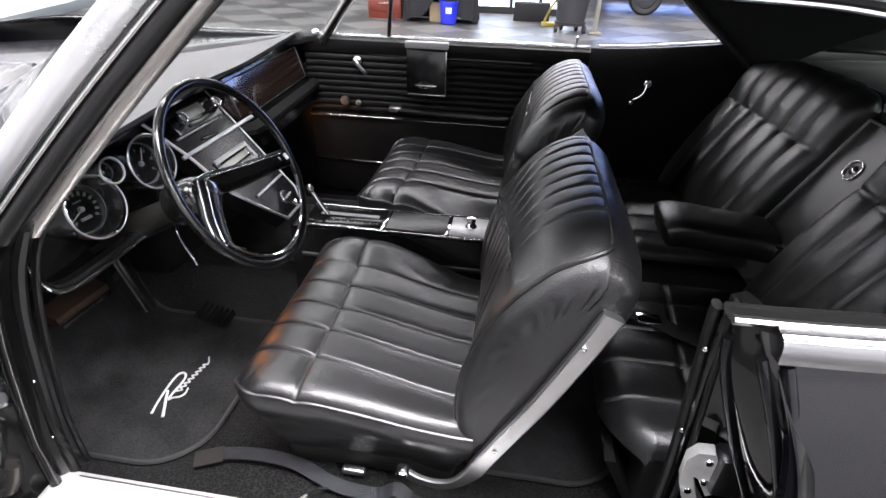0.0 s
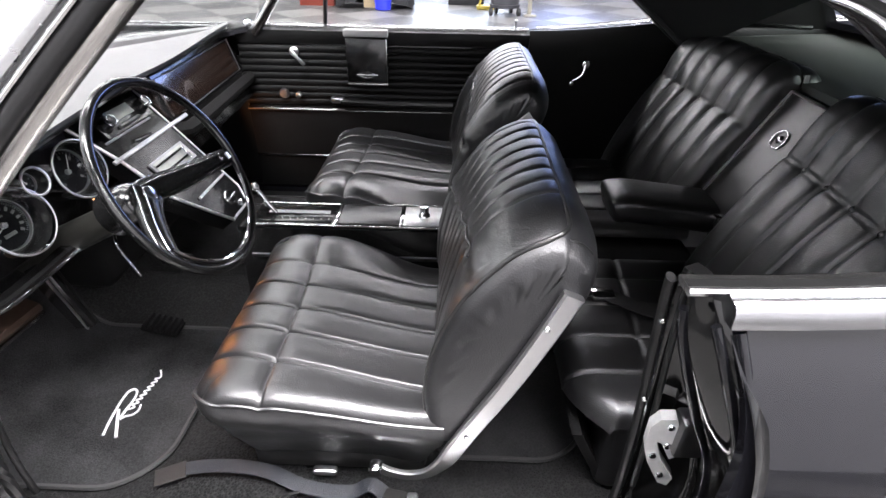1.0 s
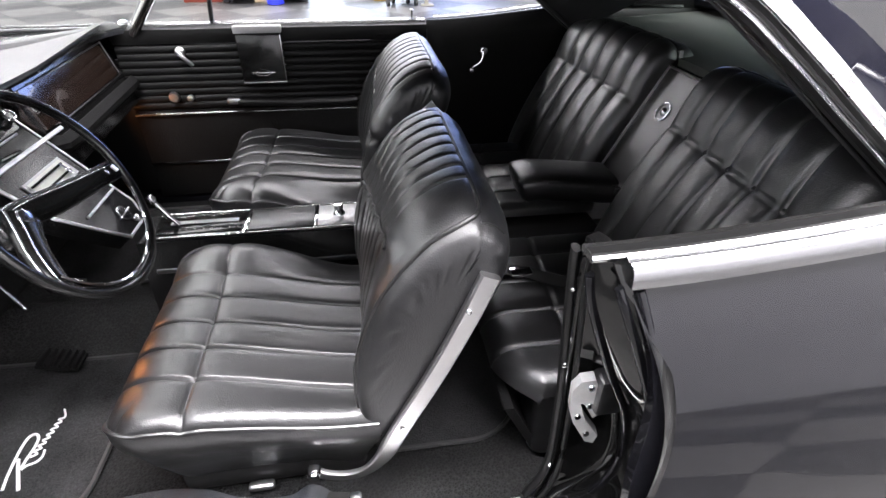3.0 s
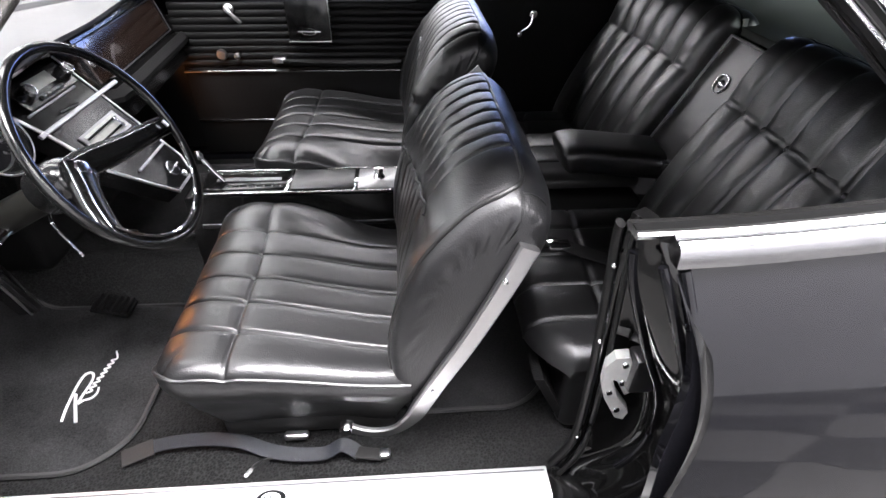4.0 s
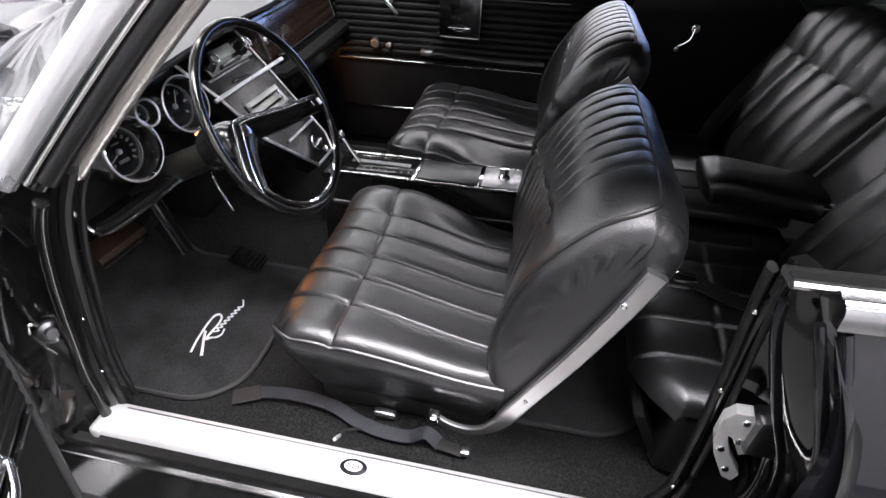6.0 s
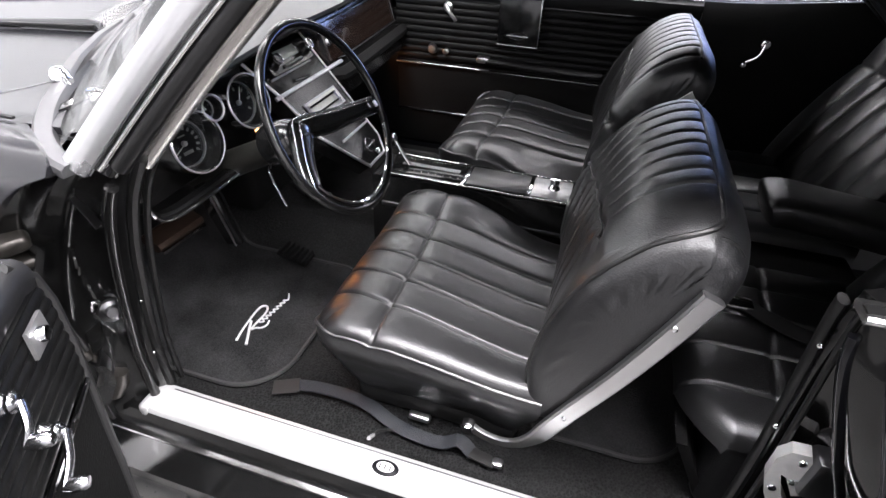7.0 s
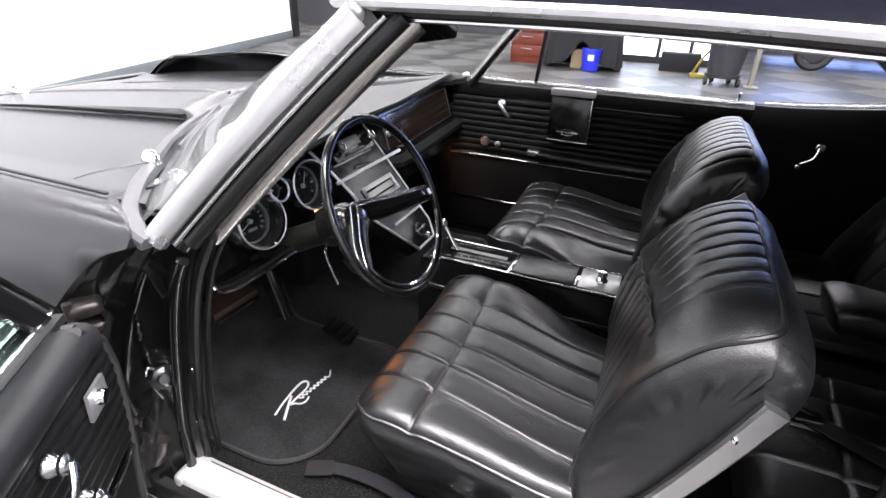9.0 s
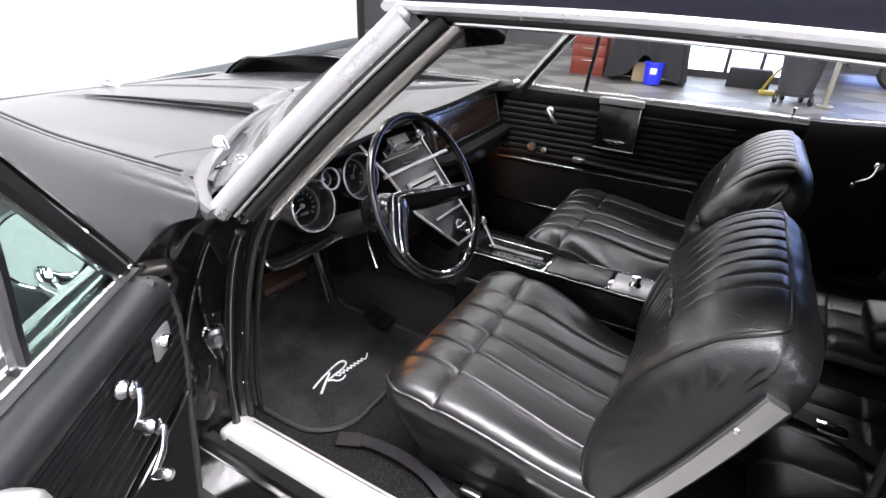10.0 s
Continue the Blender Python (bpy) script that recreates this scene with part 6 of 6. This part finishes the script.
# ---- bonnet furniture ----
def wiper(p, q, label, hose):
    t = thing("wiper", label, "wiper", tuple(p), "wipers")
    p, q = Vector(p), Vector(q)
    d = q - p
    part("arm", sweep([p, p + d * 0.25 + Vector((0, 0, 0.010)), p + d * 0.6 + Vector((0, 0, 0.010)), q], [(-0.014, -0.004), (-0.010, 0.005), (0.010, 0.005), (0.014, -0.004)], scale=lambda k: 1 - 0.55 * k), DULL, t)
    n = d.normalized().cross(Vector((0, 0, 1)))
    part("blade", sweep([p + d * 0.2 + n * 0.028, p + d * 1.1 + n * 0.018], rect(0.008, 0.016, 0.002)), DULL, t)
    part("pivot", lathe([(0, 0.022), (0.010, 0.020), (0.016, 0.012), (0.018, -0.006)], p, (0.1, -0.1, 1), 18), CHROME, t)
    if hose:
        part("washer_arm", tube(spline([p, p + Vector((0.0, -0.05, 0.004)), p + Vector((-0.03, -0.09, 0.0)), p + Vector((-0.055, -0.12, -0.008))], 10), 0.0018, 8), DULL, t)


wiper((-0.69, -0.60, 0.918), (-0.87, -0.275, 0.934), "chrome wiper arm parked at the foot of the windscreen", True)
wiper((-0.96, 0.02, 0.925), (-0.93, 0.36, 0.945), "chrome wiper arm parked at the foot of the windscreen", False)
orn = thing("bonnet_ornament", "small chrome bonnet ornament", "ornament", (-2.18, 0.0, 0.80))
part("base", box(-2.26, -2.10, -0.012, 0.012, 0.80, 0.818, 0.006), CHROME, orn)
part("crest", box(-2.22, -2.18, -0.004, 0.004, 0.815, 0.85, 0.003), CHROME, orn)
for y in (0.0,):
    part("bonnet_strip", sweep([bonnet_at(0.02 + 0.9 * i / 12, (y / 0.75 + 1) / 2) for i in range(13)], circle(0.008, 10, 0.7)), DARK_METAL, car)
# Black tapering strips stand in for the shaded step of the ridge
for s in (-1, 1):
    part("ridge_gap", sweep([Vector(bonnet_at(0.03 + 0.62 * i / 14, (s * 0.258 / 0.744 + 1) / 2)) + Vector((0, 0, 0.004)) for i in range(15)], rect(0.016, 0.012, 0.002), scale=lambda k: 1 - 0.85 * k), SEAL, car, "dark strip put in for shade beside the raised bonnet middle")

# ---- background things ----
def drawer_cabinet(x, y):
    t = thing("drawer_cabinet", "red-brown metal drawer cabinet", "cabinet", (x, y, 0))
    part("body", box(x - 0.3, x + 0.3, y, y + 0.5, 0.0, 0.95, 0.01), RED, t)
    for k in range(4):
        d = part("drawer", box(x - 0.28, x + 0.28, y - 0.018, y - 0.002, 0.12 + 0.2 * k, 0.30 + 0.2 * k, 0.006), RED, t)
        part("handle", box(x - 0.1, x + 0.1, y - 0.04, y - 0.02, 0.24 + 0.2 * k, 0.255 + 0.2 * k, 0.004), STEEL, d)


RED = mat("red_cabinet_paint", (0.16, 0.03, 0.018), 0.4, var=0.2)
BLUE = mat("blue_plastic", (0.02, 0.03, 0.55), 0.35, var=0.1)
CLOTH = mat("black_cloth", (0.012, 0.012, 0.014), 0.9, bump=0.3, scale=200, var=0.4)
CARD = mat("cardboard", (0.45, 0.36, 0.22), 0.8, var=0.15)
BIN = mat("dark_grey_plastic", (0.03, 0.03, 0.035), 0.5, var=0.2)
CREAM = mat("yellowed_cream_paint", (0.22, 0.21, 0.17), 0.5, var=0.15)
YELLOW = mat("yellow_plastic", (0.28, 0.22, 0.03), 0.5)
SHINE = mat("bright_window", (0.8, 0.9, 1.0), 0.3, glow=(0.72, 0.84, 1.0, 3.2))
BLUE_GLOW = mat("blue_glow_pane", (0.7, 0.85, 1.0), 0.3, glow=(0.32, 0.46, 1.0, 6.5))
drawer_cabinet(-2.25, 8.4)


def draped_table(x, y, w):
    t = thing("draped_table", "table under a black cloth gathered up in front", "table", (x, y, 0))

    def at(u, v):
        a = 2 * math.pi * u
        c, s = math.cos(a), math.sin(a)
        k = 1 / max(abs(c), abs(s)) * 0.85 + 0.15
        hem = 0.03 + 0.46 * bell(c * k, 0.34) * smooth(0.1, -0.5, s) + 0.04 * math.sin(5 * a)
        r = 1 + (0.07 * math.sin(11 * a) + 0.04 * math.sin(23 * a + 1)) * v
        return (x + w / 2 * c * k * r * (0.94 + 0.08 * v), y + 0.36 * s * k * r, lerp(0.9, max(hem, 0.012), v))
    part("cloth", sheet(at, 140, 14), CLOTH, t)
    part("tabletop", box(x - w / 2, x + w / 2, y - 0.34, y + 0.34, 0.88, 0.905, 0.01), CLOTH, t)


draped_table(-1.22, 8.45, 1.22)
bk = thing("bucket", "blue plastic bucket on the tiles", "bucket", (-1.05, 8.05, 0))
part("shell", lathe([(0, 0.012), (0.13, 0.012), (0.155, 0.34), (0.165, 0.345), (0.163, 0.36), (0.15, 0.36), (0.126, 0.02), (0, 0.02)], (-1.05, 8.05, 0), (0, 0, 1), 28), BLUE, bk)
part("sticker", box(-1.08, -0.98, 7.893, 7.903, 0.18, 0.27, 0.002), WHITE_MARK, bk)
cb = thing("cardboard_box", "plain brown cardboard box on the tiles", "box", (-1.33, 8.3, 0))
part("carton", box(-1.42, -1.20, 8.3, 8.5, 0, 0.30, 0.006), CARD, cb)
wb = thing("wheeled_bin", "dark grey round bin on a wheeled dolly", "bin", (0.95, 7.75, 0))
part("shell", lathe([(0, 0.17), (0.22, 0.17), (0.29, 0.82), (0.30, 0.85), (0.27, 0.85), (0.21, 0.19), (0, 0.19)], (0.95, 7.75, 0), (0, 0, 1), 28), BIN, wb)
part("dolly", lathe([(0, 0.12), (0.24, 0.12), (0.25, 0.17), (0, 0.17)], (0.95, 7.75, 0), (0, 0, 1), 28), BIN, wb)
for dx, dy in ((-0.22, -0.1), (0.22, -0.1), (-0.12, 0.2), (0.12, 0.2)):
    part("caster", lathe([(0, 0.02), (0.06, 0.02), (0.06, -0.02), (0, -0.02)], (0.95 + dx, 7.75 + dy, 0.062), (1, 0.2, 0), 18), RUBBER, wb)
pb = thing("plinth", "low black display plinth", "plinth", (0.34, 9.0, 0))
part("block", box(0.02, 0.66, 8.85, 9.15, 0.0, 0.30, 0.01), CLOTH, pb)
cn = thing("yellow_stand", "yellow plastic cable stand", "stand", (0.72, 8.4, 0))
part("foot", box(0.52, 0.82, 8.3, 8.5, 0.0, 0.06, 0.01), YELLOW, cn)
part("hose", tube(spline([(0.56, 8.4, 0.06), (0.66, 8.38, 0.3), (0.8, 8.4, 0.5)], 10), 0.02, 8), YELLOW, cn)
ps = thing("pale_post", "pale yellowed wooden post standing on the tiles", "post", (1.36, 7.75, 0))
part("shaft", box(1.32, 1.38, 7.70, 7.80, 0.02, 1.35, 0.008), CREAM, ps)
part("foot", box(1.26, 1.46, 7.65, 7.85, 0.0, 0.025, 0.006), CREAM, ps)


def parked_car(x, y):
    t = thing("parked_car", "dark parked car across the showroom", "car", (x, y, 0))
    side = spline([(0, 0, 0.42), (0.05, 0, 0.72), (1.1, 0, 0.86), (1.7, 0, 1.28), (3.2, 0, 1.32), (3.9, 0, 0.92), (4.6, 0, 0.82), (4.65, 0, 0.40), (4.4, 0, 0.26), (0.2, 0, 0.26)], 60)
    part("body", plate([(x + p.x, y, p.z) for p in side], (0, 1.7, 0)), BIN, t)
    for dx in (0.85, 3.7):
        w = part("wheel", lathe([(0, 0.03), (0.12, 0.04), (0.19, 0.02), (0.19, -0.1), (0, -0.1)], (x + dx, y + 0.02, 0.32), (0, -1, 0), 28), BIN, t)
        part("tyre", lathe([(0.2, 0.04), (0.28, 0.05), (0.32, 0.02), (0.32, -0.12), (0.28, -0.15), (0.2, -0.12)], (x + dx, y + 0.02, 0.32), (0, -1, 0), 36, True), RUBBER, w)


parked_car(1.75, 10.6)
win = structure("window_1", box(-0.92, 1.14, 9.84, 9.92, 0.0, 2.7), RUBBER, "dark-framed glass doors with bright daylight behind", "window")
for xa, xb in ((-0.86, -0.10), (-0.03, 0.46), (0.53, 1.08)):
    part("pane", box(xa, xb, 9.825, 9.838, 0.13, 2.6, 0.004), SHINE, win)
# Unseen blue glowing panes, added to give the seat tops a blue sheen
win = structure("window_2", box(2.2, 9.56, 13.7, 13.79, 0.25, 3.3), RUBBER, "unseen blue glowing panes added for the sheen on the seats", "window")
for i in range(8):
    part("pane", box(2.28 + 0.91 * i, 3.08 + 0.91 * i, 13.66, 13.69, 0.32, 3.2, 0.004), BLUE_GLOW, win)

# ---- floor tiles, the pieces of the floor ----
FLOOR = bpy.data.objects["ground"]
D = TILE * math.sqrt(2)


def tile_mesh(name, material):
    bm = box(-TILE / 2 + 0.002, TILE / 2 - 0.002, -TILE / 2 + 0.002, TILE / 2 - 0.002, -0.005, 0, 0.0015, 1)
    me = bpy.data.meshes.new(name)
    bm.to_mesh(me)
    bm.free()
    me.materials.append(material)
    return me


light_me, dark_me = tile_mesh("tile", TILE_LIGHT), tile_mesh("tile", TILE_DARK)
TURN = Matrix.Translation((-0.628, -0.719, 0)) @ pose(0, 0, 0, 0, 0, -3.65)      # the tiling meets the car at a slight angle
spots = []
for i in range(-15, 15):
    for j in range(-8, 18):
        for h, me in ((0, light_me), (0.5, dark_me)):
            p = TURN @ Vector(((i + h) * D, (j + h - 0.5) * D, 0))
            spots.append((p.x, p.y, me))
near = sorted(spots, key=lambda p: math.hypot(p[0] - 0.3, p[1] - 4.5))
for x, y, me in near[:300]:
    o = new("tile", me)
    o.parent = FLOOR
    o.matrix_world = pose(x, y, 0, 0, 0, 45 - 3.65)
rest = {id(light_me): [], id(dark_me): []}
for x, y, me in near[300:]:
    if -15.5 < x < 13.5 and -4.8 < y < 13.5:
        rest[id(me)].append((x, y))
for me, name, m in ((light_me, "light_tiles", TILE_LIGHT), (dark_me, "dark_tiles", TILE_DARK)):
    vs, fs = [], []
    r = TILE / 2 * math.sqrt(2) - 0.003
    for x, y in rest[id(me)]:
        k = len(vs)
        c, s = r * math.cos(radians(-3.65)), r * math.sin(radians(-3.65))
        vs += [(x + a, y + b, z) for z in (0, -0.005) for a, b in ((-c, -s), (s, -c), (c, s), (-s, c))]
        fs += [(k, k + 1, k + 2, k + 3)] + [(k + a, k + 4 + a, k + 4 + (a + 1) % 4, k + (a + 1) % 4) for a in range(4)]
    g = bpy.data.meshes.new(name)
    g.from_pydata(vs, [], fs)
    g.materials.append(m)
    o = new(name, g)
    o.parent = FLOOR
    tagged(o, kind="stuff")
